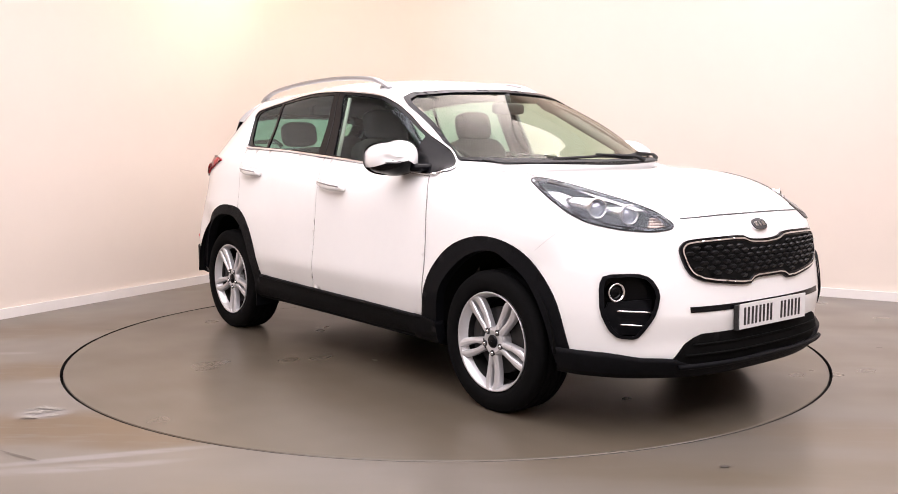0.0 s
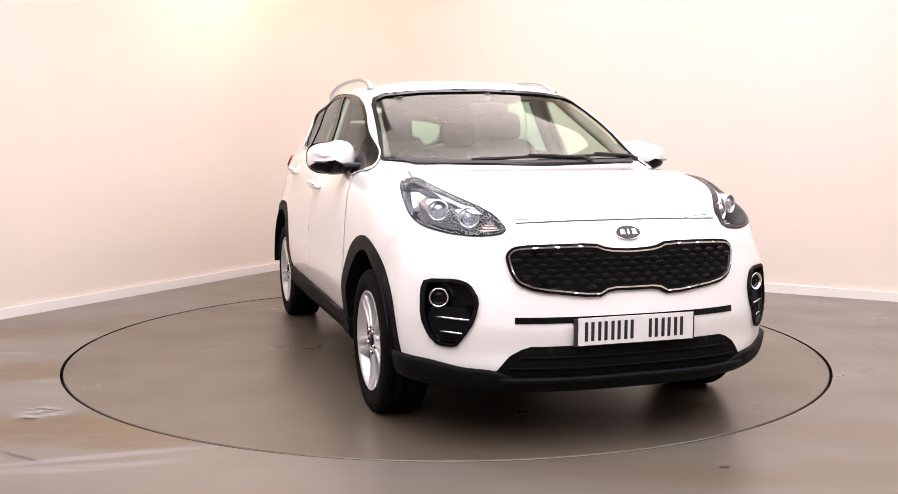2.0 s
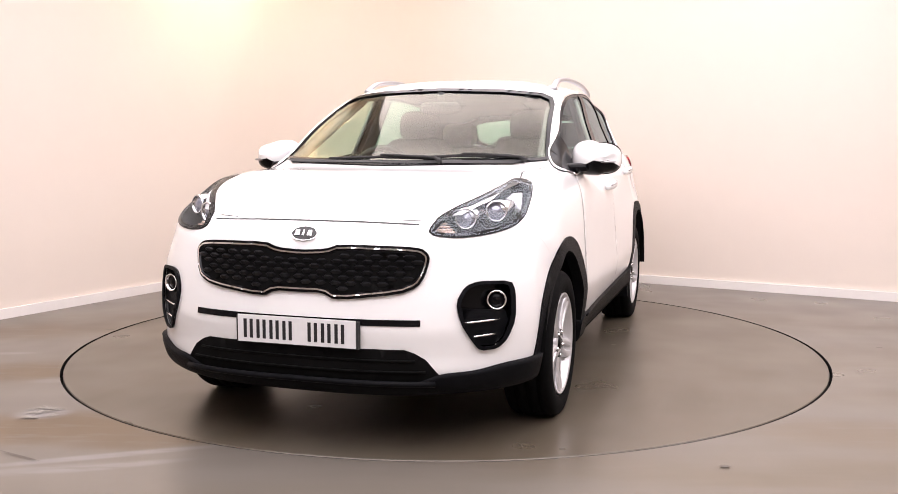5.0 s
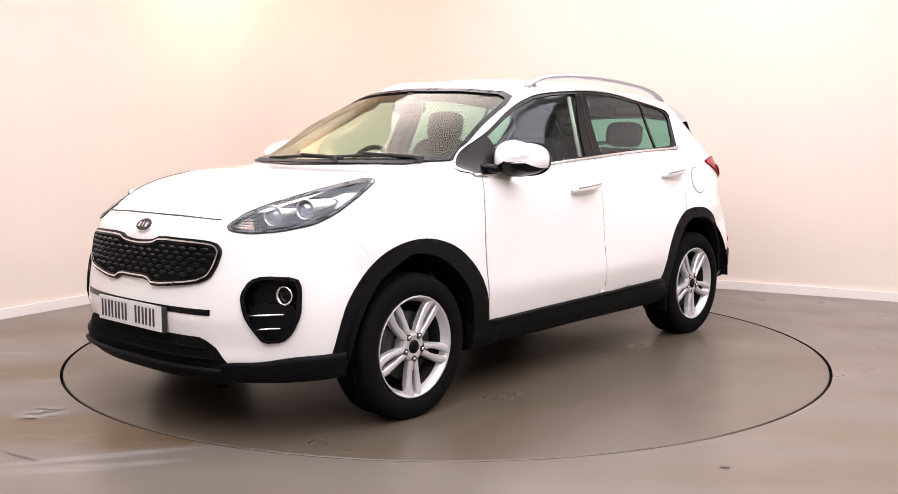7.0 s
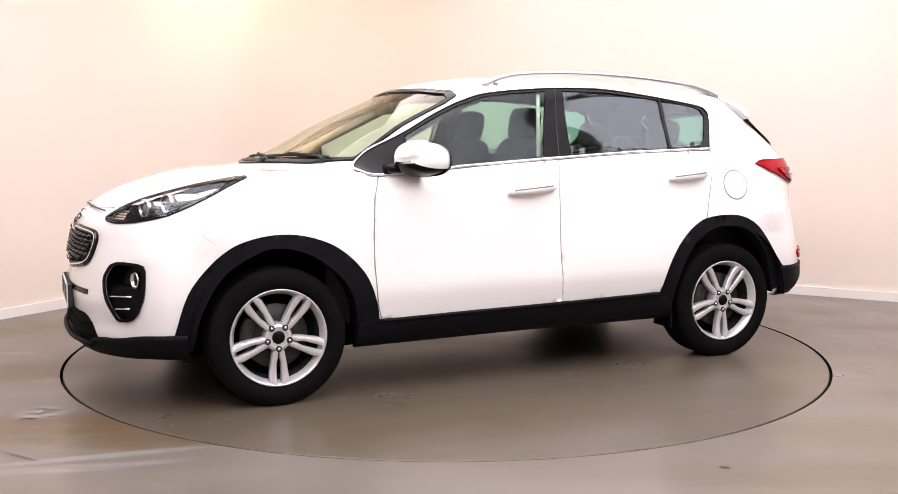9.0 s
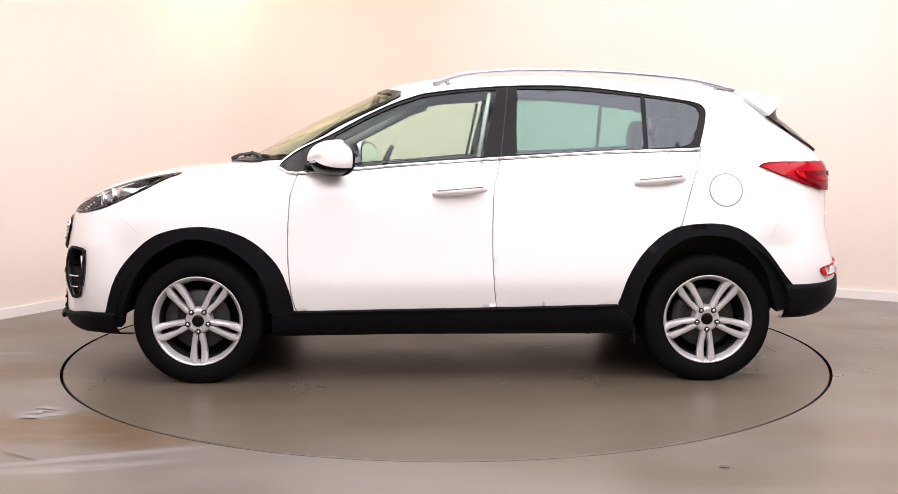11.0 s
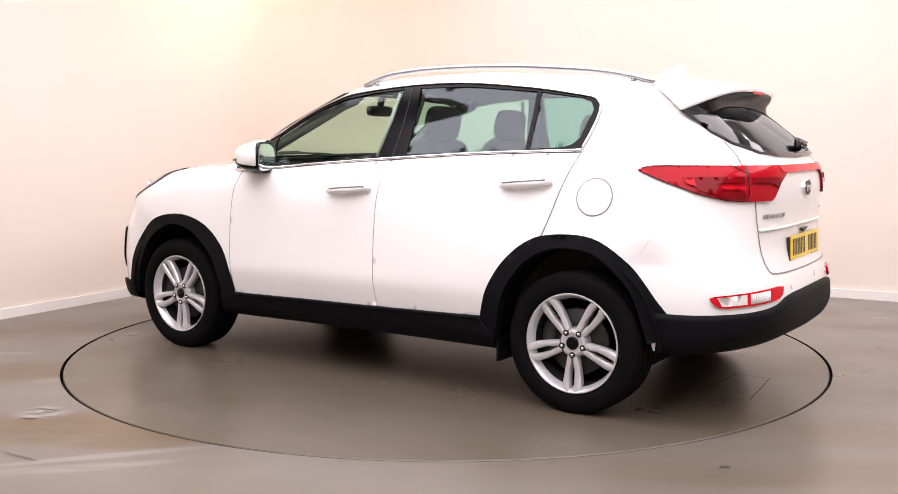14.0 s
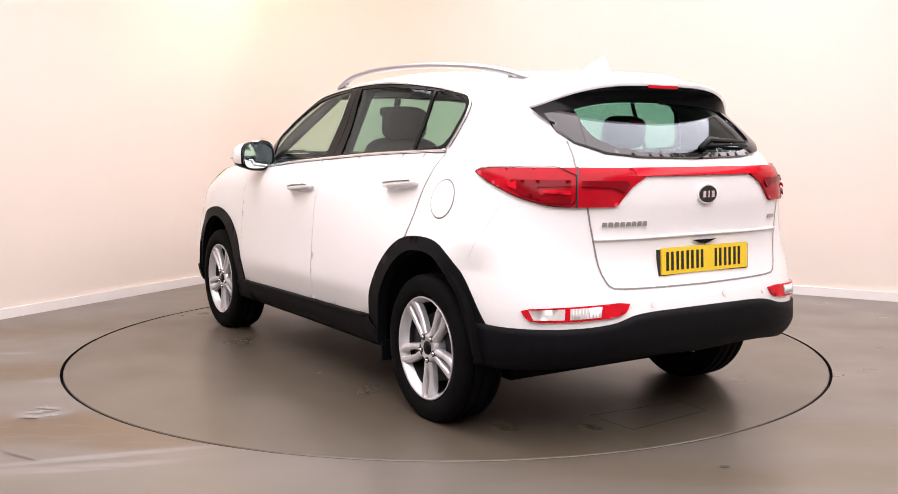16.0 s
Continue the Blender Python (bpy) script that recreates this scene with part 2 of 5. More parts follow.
disc = [(0, 0, 0)]
df = []
for j, rr in enumerate((0.5, 1.0, 1.5, 2.0, TABLE_R - 0.004)):
    disc += [(rr * math.cos(2 * math.pi * k / N), rr * math.sin(2 * math.pi * k / N), 0) for k in range(N)]
disc += [(TABLE_R * math.cos(2 * math.pi * k / N), TABLE_R * math.sin(2 * math.pi * k / N), z) for z in (-0.004, -0.04) for k in range(N)]
for k in range(N):
    n = (k + 1) % N
    df.append((0, 1 + k, 1 + n))
    for j in range(6):
        a = 1 + j * N
        df.append((a + k, a + N + k, a + N + n, a + n))
table = tagged(new("turntable"), "round motorised car turntable flush with the floor", "turntable")
deck_f = [f for f in df if max(f) < 1 + 6 * N]
mesh_ob("deck", disc, deck_f, DECK, table, "worn grey brown painted deck")
# near black for the rim wall: shade in the gap put into the colour
GAP_BLACK = material("gap_shade_black", (0.010, 0.009, 0.008), 0.7, 0.0, 0, 0.3, 30)
FLECK = material("pale_fleck", (0.30, 0.28, 0.25), 0.5, 0, 0, 0.3, 20)
# small pale flecks with uneven outlines on the deck
rnd = random.Random(21)
for cx, cy in ((-.615, .147), (-.155, .441), (.361, .234), (.725, -.269), (-.282, 1.01), (.10, -.62), (-.95, -.36), (1.12, .30)):
    w = [(.010 + .022 * rnd.random()) for _ in range(9)]
    mesh_ob("deck_fleck", [(cx, cy, .002)] + [(cx + w[k] * math.cos(k * .698), cy + .6 * w[k] * math.sin(k * .698), .0012) for k in range(9)], [(0, 1 + k, 1 + (k + 1) % 9) for k in range(9)], FLECK, table)
hatch = [(-1.715, .301), (-1.984, .29), (-1.944, -.213), (-1.765, -.225)]
for (ax_, ay_), (bx_, by_) in zip(hatch, hatch[1:] + hatch[:1]):
    ln_ = math.hypot(bx_ - ax_, by_ - ay_)
    ox_, oy_ = -(by_ - ay_) / ln_ * .0018, (bx_ - ax_) / ln_ * .0018
    mesh_ob("hatch_joint", [(ax_ + ox_, ay_ + oy_, .0012), (bx_ + ox_, by_ + oy_, .0012), (bx_ - ox_, by_ - oy_, .0012), (ax_ - ox_, ay_ - oy_, .0012)], [(0, 3, 2, 1)], DARK, table)
mesh_ob("rim", disc, [f for f in df if max(f) >= 1 + 6 * N], GAP_BLACK, table, "turntable rim wall blackened as the shade of the gap")

ceil_v = [(c.x, c.y, z) for z in (HIGH, HIGH + 0.2) for c in corners]
tagged(mesh_ob("ceiling", ceil_v, [(0, 1, 2, 3), (7, 6, 5, 4), (0, 4, 5, 1), (1, 5, 6, 2), (2, 6, 7, 3), (3, 7, 4, 0)], CEIL), "plain white studio ceiling", "ceiling", kind="structure")

DIFFUSER = material("glowing_panel_diffuser", (1.0, 0.93, 0.88), 0.6, emit=1.0)
PANEL = material("white_panel_frame", (0.8, 0.8, 0.8), 0.4, 0, 0, 0.03, 10)
for lx, ly, lw, ln in LIGHT_PANELS:
    fx = tagged(new("ceiling_light"), "long white recessed ceiling light panel", "ceiling light", "ceiling light panels")
    fx.location = (lx, ly, 3.45)
    for x0, x1, y0, y1 in ((-lw / 2 - .004, -lw / 2, -ln / 2 - .05, ln / 2 + .05), (lw / 2, lw / 2 + .004, -ln / 2 - .05, ln / 2 + .05), (-lw / 2, lw / 2, -ln / 2 - .05, -ln / 2), (-lw / 2, lw / 2, ln / 2, ln / 2 + .05)):
        mesh_ob("frame_bar", *box_vf(x0, x1, y0, y1, -.03, .05), PANEL, fx)
    mesh_ob("diffuser", *box_vf(-lw / 2 + .002, lw / 2 - .002, -ln / 2 + .002, ln / 2 - .002, -.01, .04), DIFFUSER, fx)


# worn marks on the floor paint
def mark(name, cx, cy, rx, ry, turn, mat, label, seed, rough=0.35, n=40):
    rnd = random.Random(seed)
    rad, v = [1 + rough * (rnd.random() - 0.5) for _ in range(n)], [(0, 0, 0)]
    for k in range(n):
        a = 2 * math.pi * k / n
        v.append((rx * rad[k] * math.cos(a), ry * rad[k] * math.sin(a), 0))
    ob = mesh_ob(name, v, [(0, 1 + k, 1 + (k + 1) % n) for k in range(n)], mat)
    ob.matrix_basis = pose(cx, cy, 0.0015 + 0.0003 * (seed % 20), 0, 0, turn)
    return tagged(ob, label, "floor mark", kind="structure")


CHIP = material("bare_concrete_chip", (0.24, 0.225, 0.205), 0.6, 0, 0, 0.35, 14)
INKY = material("dark_oil_spot", (0.088, 0.075, 0.065), 0.4, 0, 0, 0.3, 12)
rnd = random.Random(4)
for k in range(16):
    a, r = rnd.uniform(0, 6.28), rnd.random() ** .5
    mark("floor_chip", -1.885 + .085 * r * math.cos(a), -1.56 + .10 * r * math.sin(a), rnd.uniform(.012, .035), rnd.uniform(.008, .022), rnd.uniform(0, 180), CHIP, "flaked pale chip in the floor paint", k, 0.9, 18)
mark("floor_spot", 1.084, -2.316, .022, .016, 0, INKY, "small dark oil spot on the floor", 9)
mark("floor_spot", 2.66, -.15, .02, .012, 0, INKY, "small dark oil spot on the floor", 10)
mark("floor_spot", -2.262, .419, .035, .012, 0, INKY, "dark chip at the turntable gap", 11)
mark("floor_crack", -1.72, -2.19, .13, .004, -31, INKY, "thin dark crack in the floor", 12, 0.3)
# ---- car ----
car = tagged(new("car"), "white five-door sport utility car with black cladding parked on a turntable", "car")


def spline(pts, x):
    """Smooth interpolation through (x, value) points in rising x."""
    if x <= pts[0][0]:
        return pts[0][1]
    if x >= pts[-1][0]:
        return pts[-1][1]
    for i in range(len(pts) - 1):
        if pts[i][0] <= x <= pts[i + 1][0]:
            (x0, a), (x1, b) = pts[i], pts[i + 1]
            h = x1 - x0
            s = (b - a) / h
            ma = s if i == 0 else 0.5 * (s + (a - pts[i - 1][1]) / (x0 - pts[i - 1][0]))
            mb = s if i == len(pts) - 2 else 0.5 * (s + (pts[i + 2][1] - b) / (pts[i + 2][0] - x1))
            u = (x - x0) / h
            return a * (1 + 2 * u) * (1 - u) ** 2 + ma * h * u * (1 - u) ** 2 + b * u * u * (3 - 2 * u) + mb * h * u * u * (u - 1)


# level lines round the body, from sill to roof:
# nose x, nose z, rear x, rear z, front and rear start of the corner, corner powers, heights by x, half widths by x
LEVELS = [
    (2.04, .225, -2.04, .34, 1.42, -1.2, 2.62, 3.4, [(-1.2, .27), (1.42, .25)], [(-1.2, .86), (0, .84), (1.42, .84)]),
    (2.17, .250, -2.15, .37, 1.42, -1.2, 2.62, 3.4, [(-1.2, .29), (1.42, .27)], [(-1.2, .90), (0, .88), (1.42, .90)]),
    (2.215, .33, -2.185, .44, 1.42, -1.2, 2.62, 3.6, [(-1.2, .34), (1.42, .33)], [(-1.2, .92), (-.8, .90), (0, .893), (.85, .905), (1.42, .92)]),
    (2.215, .42, -2.185, .52, 1.42, -1.2, 2.62, 3.6, [(-1.2, .41), (1.42, .385)], [(-1.2, .925), (-.8, .910), (0, .906), (.85, .914), (1.42, .93)]),
    (2.225, .51, -2.172, .595, 1.42, -1.2, 2.62, 3.6, [(-1.2, .53), (1.42, .52)], [(-1.2, .93), (0, .930), (1.42, .935)]),
    (2.222, .545, -2.164, .63, 1.42, -1.2, 2.62, 3.6, [(-1.2, .57), (1.42, .56)], [(-1.2, .93), (0, .929), (1.42, .935)]),
    (2.21, .63, -2.148, .68, 1.42, -1.2, 2.62, 3.6, [(-1.2, .66), (1.42, .66)], [(-1.2, .925), (0, .920), (1.42, .93)]),
    (2.185, .75, -2.125, .78, 1.40, -1.2, 2.62, 3.6, [(-1.2, .80), (1.40, .80)], [(-1.2, .905), (0, .91), (1.40, .92)]),
    (2.155, .87, -2.125, .90, 1.33, -1.2, 2.62, 3.6, [(-1.2, .93), (1.33, .93)], [(-1.2, .87), (0, .90), (1.33, .905)]),
    (2.09, .935, -2.135, 1.03, 1.18, -1.2, 2.45, 3.6, [(-1.2, 1.05), (0, 1.03), (1.18, 1.02)], [(-1.2, .84), (0, .88), (1.18, .885)]),
    (1.98, 1.00, -2.128, 1.12, 1.08, -1.2, 2.35, 3.6, [(-1.2, 1.15), (0, 1.10), (1.08, 1.085)], [(-1.2, .80), (0, .85), (1.08, .855)]),
    (1.65, 1.105, -2.105, 1.16, .90, -1.2, 2.3, 3.6, [(-1.2, 1.19), (0, 1.135), (.90, 1.108)], [(-1.2, .77), (0, .83), (.90, .835)]),
    (1.245, 1.155, -2.09, 1.19, .75, -1.2, 2.2, 3.6, [(-1.2, 1.217), (0, 1.16), (.75, 1.125)], [(-1.2, .75), (0, .815), (.75, .81)]),
    (.815, 1.367, -1.94, 1.33, .40, -1.15, 2.2, 3.6, [(-1.15, 1.35), (.40, 1.36)], [(-1.15, .685), (0, .735), (.40, .725)]),
    (.36, 1.570, -1.74, 1.48, .05, -1.05, 2.2, 3.6, [(-1.05, 1.515), (-.54, 1.56), (.05, 1.537)], [(-1.05, .615), (-.3, .655), (.05, .645)]),
    (.28, 1.598, -1.72, 1.535, .0, -1.05, 2.2, 3.2, [(-1.05, 1.55), (-.54, 1.59), (.0, 1.567)], [(-1.05, .56), (-.3, .60), (.0, .59)]),
    (.10, 1.626, -1.55, 1.570, -.1, -1.05, 2.2, 3.2, [(-1.05, 1.594), (-.54, 1.628), (-.1, 1.620)], [(-1.05, .38), (-.3, .40), (-.1, .39)]),
    (-.15, 1.640, -1.35, 1.600, -.2, -1.05, 2.2, 3.2, [(-1.05, 1.616), (-.54, 1.642), (-.2, 1.640)], [(-1.05, 0.0), (-.3, 0.0), (-.2, 0.0)]),
]
FRONT_N, SIDE_N, REAR_N, FINE = 64, 160, 64, 10


def corner_point(a, p):
    """A point of a rounded corner, evenly spaced by angle: larger p is squarer."""
    c, q = math.cos(a), max(0.0, math.sin(a))
    r = (c ** p + q ** p) ** (-1 / p)
    return r * c, r * q


def level_ring(L):
    xf, zf, xr, zr, cf, cr, pf, pr, zs, ys = L
    pts = []
    w, z0 = spline(ys, cf), spline(zs, cf)
    for k in range(FRONT_N):
        a = 0.5 * math.pi * k / FRONT_N
        X, Y = corner_point(a, pf)
        pts.append((cf + (xf - cf) * X, w * Y, z0 + (zf - z0) * X * X))
    for k in range(SIDE_N + 1):
        x = cf + (cr - cf) * k / SIDE_N
        pts.append((x, spline(ys, x), spline(zs, x)))
    w, z0 = spline(ys, cr), spline(zs, cr)
    for k in range(1, REAR_N + 1):
        a = 0.5 * math.pi * (1 - k / REAR_N)
        X, Y = corner_point(a, pr)
        pts.append((cr + (xr - cr) * X, w * Y, z0 + (zr - z0) * X * X))
    return np.array(pts)


rings = [level_ring(L) for L in LEVELS]
fine = []
for i in range(len(rings) - 1):
    p0, p1, p2, p3 = rings[max(i - 1, 0)], rings[i], rings[i + 1], rings[min(i + 2, len(rings) - 1)]
    d = lambda a, b: np.maximum(np.linalg.norm(a - b, axis=1), 1e-4)[:, None] ** 0.5
    t01, t12, t23 = d(p0, p1), d(p1, p2), d(p2, p3)
    if i == 0:
        t01 = t12
    if i == len(rings) - 2:
        t23 = t12
    m1 = (p1 - p0) / t01 - (p2 - p0) / (t01 + t12) + (p2 - p1) / t12 if i else (p2 - p1) / t12
    m2 = (p2 - p1) / t12 - (p3 - p1) / (t12 + t23) + (p3 - p2) / t23 if i < len(rings) - 2 else (p2 - p1) / t12
    for k in range(FINE):
        u = k / FINE
        fine.append(p1 * (2 * u ** 3 - 3 * u * u + 1) + m1 * t12 * (u ** 3 - 2 * u * u + u) + p2 * (3 * u * u - 2 * u ** 3) + m2 * t12 * (u ** 3 - u * u))
fine.append(rings[-1])
# the wings draw in a little before the bumper corners
for r in fine:
    for p in r:
        if p[2] < .84:
            low = min(1.0, (.84 - p[2]) / .12)
            for mid_x, reach, amount in ((1.64, .17, -.012), (1.88, .15, .017), (-1.69, .20, -.028)):
                u = (p[0] - mid_x) / reach
                if abs(u) < 1 and p[1] > .3:
                    p[1] += amount * low * (1 - u * u) ** 2
HALF = len(fine[0])
MV, MF = [], []
for r in fine:
    full = [tuple(p) for p in r] + [(p[0], -p[1], p[2]) for p in r[-2:0:-1]]
    MV += full
RN = 2 * HALF - 2
for j in range(len(fine) - 1):
    for k in range(RN):
        n = (k + 1) % RN
        MF.append((j * RN + k, j * RN + n, (j + 1) * RN + n, (j + 1) * RN + k))

# the smooth outer form of the body, on which all panels are laid
from mathutils.bvhtree import BVHTree
from mathutils.geometry import delaunay_2d_cdt

TRIS = [q for a, b, c, d in MF for q in ((a, b, c), (a, c, d))]
FORM = BVHTree.FromPolygons(MV, TRIS)
_v, _t = np.array(MV), np.array(TRIS)
_n = np.cross(_v[_t[:, 1]] - _v[_t[:, 0]], _v[_t[:, 2]] - _v[_t[:, 0]])
VN = np.zeros_like(_v)
for _k in range(3):
    np.add.at(VN, _t[:, _k], _n)
VN /= np.maximum(np.linalg.norm(VN, axis=1), 1e-12)[:, None]


def smooth_at(p, tri):
    """The rounded surface point and normal over a flat facet of the form."""
    a, b, c = (_v[i] for i in TRIS[tri])
    q = np.array(p)
    ab, ac, ap = b - a, c - a, q - a
    d00, d01, d11, d20, d21 = ab @ ab, ab @ ac, ac @ ac, ap @ ab, ap @ ac
    den = d00 * d11 - d01 * d01
    if den < 1e-14:
        return p, None
    w1, w2 = (d11 * d20 - d01 * d21) / den, (d00 * d21 - d01 * d20) / den
    w = (1 - w1 - w2, w1, w2)
    n, r = np.zeros(3), np.zeros(3)
    for k, i in zip(w, TRIS[tri]):
        n += k * VN[i]
        r += k * (q - ((q - _v[i]) @ VN[i]) * VN[i])
    return Vector(.3 * q + .7 * r), Vector(n).normalized()


R2 = math.sqrt(0.5)
# view axes: side, front, rear, front corner, rear corner, top
AXES = {"L": lambda a, b: ((a, 3, b), (0, -1, 0)), "F": lambda a, b: ((4, a, b), (-1, 0, 0)),
        "B": lambda a, b: ((-4, a, b), (1, 0, 0)), "T": lambda a, b: ((a, b, 4), (0, 0, -1)),
        "H": lambda a, b: (((4 - a) * R2, (4 + a) * R2, b), (-R2, -R2, 0)),
        "Q": lambda a, b: (((a - 4) * R2, (a + 4) * R2, b), (R2, -R2, 0))}


def on(ax, a, b, off=0.0):
    """The point of the form met from that side, raised by off."""
    o, d = (Vector(v) for v in AXES[ax](a, b))
    p, n, tri, _ = FORM.ray_cast(o, d)
    if p is None:
        best = None
        for k in range(60):
            r = FORM.find_nearest(o + d * (1.2 + 0.05 * k))
            if best is None or r[3] < best[3]:
                best = r
        p, n, tri = best[:3]
    p, m = smooth_at(p, tri)
    n = m or n
    if n.dot(d) > 0:
        n = -n
    return p + n * off


def inside(poly, x, y):
    c, j = False, len(poly) - 1
    for i in range(len(poly)):
        if (poly[i][1] > y) != (poly[j][1] > y) and x < (poly[j][0] - poly[i][0]) * (y - poly[i][1]) / (poly[j][1] - poly[i][1]) + poly[i][0]:
            c = not c
        j = i
    return c


def rounded(poly, n=2, closed=True):
    """Corner cutting, for soft outlines."""
    p = [tuple(q) for q in poly]
    for _ in range(n):
        q = []
        m = len(p)
        for i in range(m if closed else m - 1):
            a, b = p[i], p[(i + 1) % m]
            q += [tuple(0.8 * u + 0.2 * v for u, v in zip(a, b)), tuple(0.2 * u + 0.8 * v for u, v in zip(a, b))]
        p = q if closed else [p[0]] + q[1:-1] + [p[-1]]
    return p


def dense(poly, step, closed=True):
    out = []
    m = len(poly)
    for i in range(m if closed else m - 1):
        a, b = poly[i], poly[(i + 1) % m]
        k = max(1, int(math.dist(a, b) / step + 0.5))
        out += [tuple(u + (v - u) * j / k for u, v in zip(a, b)) for j in range(k)]
    return out if closed else out + [tuple(poly[-1])]


def inset(poly, d):
    """The closed outline moved inwards by d."""
    m = len(poly)
    area = sum(poly[i][0] * poly[(i + 1) % m][1] - poly[(i + 1) % m][0] * poly[i][1] for i in range(m))
    s = 1 if area > 0 else -1
    out = []
    for i in range(m):
        p, q, r = Vector(poly[i - 1]), Vector(poly[i]), Vector(poly[(i + 1) % m])
        e = (r - p)
        e = e.normalized() if e.length > 1e-9 else Vector((1, 0))
        out.append((q.x - s * e.y * d, q.y + s * e.x * d))
    return out


def near_edge(loop, x, y, d):
    for i in range(len(loop)):
        ax_, ay = loop[i - 1]
        bx, by = loop[i]
        dx, dy = bx - ax_, by - ay
        t = max(0, min(1, ((x - ax_) * dx + (y - ay) * dy) / (dx * dx + dy * dy + 1e-12)))
        if (x - ax_ - t * dx) ** 2 + (y - ay - t * dy) ** 2 < d * d:
            return True
    return False


def patch(poly, ax, off=0.003, thick=0.006, holes=(), step=0.035, edge=0.02, form=None):
    """A panel with that outline laid on the form: vertices and faces, with a rim of that thickness."""
    loops = [dense(poly, edge)] + [dense(h, edge) for h in holes]
    pts, edges = [], []
    for lp in loops:
        s = len(pts)
        pts += [Vector(p) for p in lp]
        edges += [(s + i, s + (i + 1) % len(lp)) for i in range(len(lp))]
    xs, ys = [p[0] for p in loops[0]], [p[1] for p in loops[0]]
    gx, gy = int((max(xs) - min(xs)) / step), int((max(ys) - min(ys)) / step)
    for i in range(gx + 1):
        for j in range(gy + 1):
            x, y = min(xs) + (i + 0.5 * (j % 2) + 0.3) * step, min(ys) + (j + 0.5) * step
            if inside(loops[0], x, y) and not any(inside(h, x, y) for h in loops[1:]) and not any(near_edge(lp, x, y, 0.4 * step) for lp in loops):
                pts.append(Vector((x, y)))
    cv, _, cf, _, _, _ = delaunay_2d_cdt(pts, edges, [], 0, 1e-6)
    keep = []
    for f in cf:
        cx, cy = sum(cv[i][0] for i in f) / 3, sum(cv[i][1] for i in f) / 3
        if inside(loops[0], cx, cy) and not any(inside(h, cx, cy) for h in loops[1:]):
            keep.append(tuple(f))
    top = [(form or on)(ax, p[0], p[1], off) for p in cv]
    d = Vector(AXES[ax](0, 0)[1])
    faces = []
    for f in keep:
        n = (top[f[1]] - top[f[0]]).cross(top[f[2]] - top[f[0]])
        faces.append(f if n.dot(d) < 0 else f[::-1])
    verts = list(top)
    if thick:
        count = {}
        for f in faces:
            for i in range(3):
                e = (f[i], f[(i + 1) % 3])
                count[e] = count.get(e, 0) + 1
        rim = [e for e in count if (e[1], e[0]) not in count]
        up, dn = {}, {}
        for e in rim:
            for i in e:
                if i not in up:
                    up[i] = len(verts)
                    verts.append(top[i])
                    dn[i] = len(verts)
                    verts.append((form or on)(ax, cv[i][0], cv[i][1], off - thick))
        faces += [(up[b], up[a], dn[a], dn[b]) for a, b in rim]
    return verts, faces


def ribbon(line, ax, width, off, closed=False, step=0.02):
    """A flat strip along a line on the form."""
    p = dense(line, step, closed)
    m = len(p)
    v, f = [], []
    for i in range(m):
        a = Vector(p[i - 1]) if (i or closed) else Vector(p[0])
        b = Vector(p[(i + 1) % m]) if (i < m - 1 or closed) else Vector(p[-1])
        e = (b - a).normalized()
        for s in (-1, 1):
            v.append(on(ax, p[i][0] - s * e.y * width / 2, p[i][1] + s * e.x * width / 2, off))
    for i in range(m if closed else m - 1):
        j = (i + 1) % m
        f.append((2 * i, 2 * j, 2 * j + 1, 2 * i + 1))
    return v, f


def tube(points, r, n=8, closed=False, flat=1.0):
    """A bar swept along 3D points; r may be a list; flat squeezes it in height."""
    P = [Vector(p) for p in points]
    m = len(P)
    v, f = [], []
    for i in range(m):
        a = P[i - 1] if (i or closed) else P[0]
        b = P[(i + 1) % m] if (i < m - 1 or closed) else P[-1]
        t = (b - a).normalized()
        side = t.cross(Vector((0, 0, 1)))
        side = side.normalized() if side.length > 1e-4 else Vector((0, 1, 0))
        up = side.cross(t)
        rr = r[i] if isinstance(r, (list, tuple)) else r
        for k in range(n):
            w = 2 * math.pi * k / n
            v.append(P[i] + side * rr * math.cos(w) + up * rr * flat * math.sin(w))
    for i in range(m if closed else m - 1):
        j = (i + 1) % m
        for k in range(n):
            f.append((i * n + k, i * n + (k + 1) % n, j * n + (k + 1) % n, j * n + k))
    if not closed:
        f += [tuple(range(n - 1, -1, -1)), tuple(range((m - 1) * n, m * n))]
    return v, f


def line_on(line, ax, off, step=0.03, closed=False):
    return [on(ax, a, b, off) for a, b in dense(line, step, closed)]


def blob(cx, cy, cz, rx, ry, rz, p=0.5, q=0.5, n=20, turn=None):
    """A rounded box or pillow; small p and q make it boxy."""
    sp = lambda w, e: math.copysign(abs(w) ** e, w)
    v, f = [], []
    m = n // 2
    for j in range(m + 1):
        b = -math.pi / 2 + math.pi * j / m
        for k in range(n):
            a = 2 * math.pi * k / n
            u = Vector((rx * sp(math.cos(b), p) * sp(math.cos(a), q), ry * sp(math.cos(b), p) * sp(math.sin(a), q), rz * sp(math.sin(b), p)))
            if turn:
                u = turn @ u
            v.append((cx + u.x, cy + u.y, cz + u.z))
    for j in range(m):
        for k in range(n):
            f.append((j * n + k, j * n + (k + 1) % n, (j + 1) * n + (k + 1) % n, (j + 1) * n + k))
    return v, f


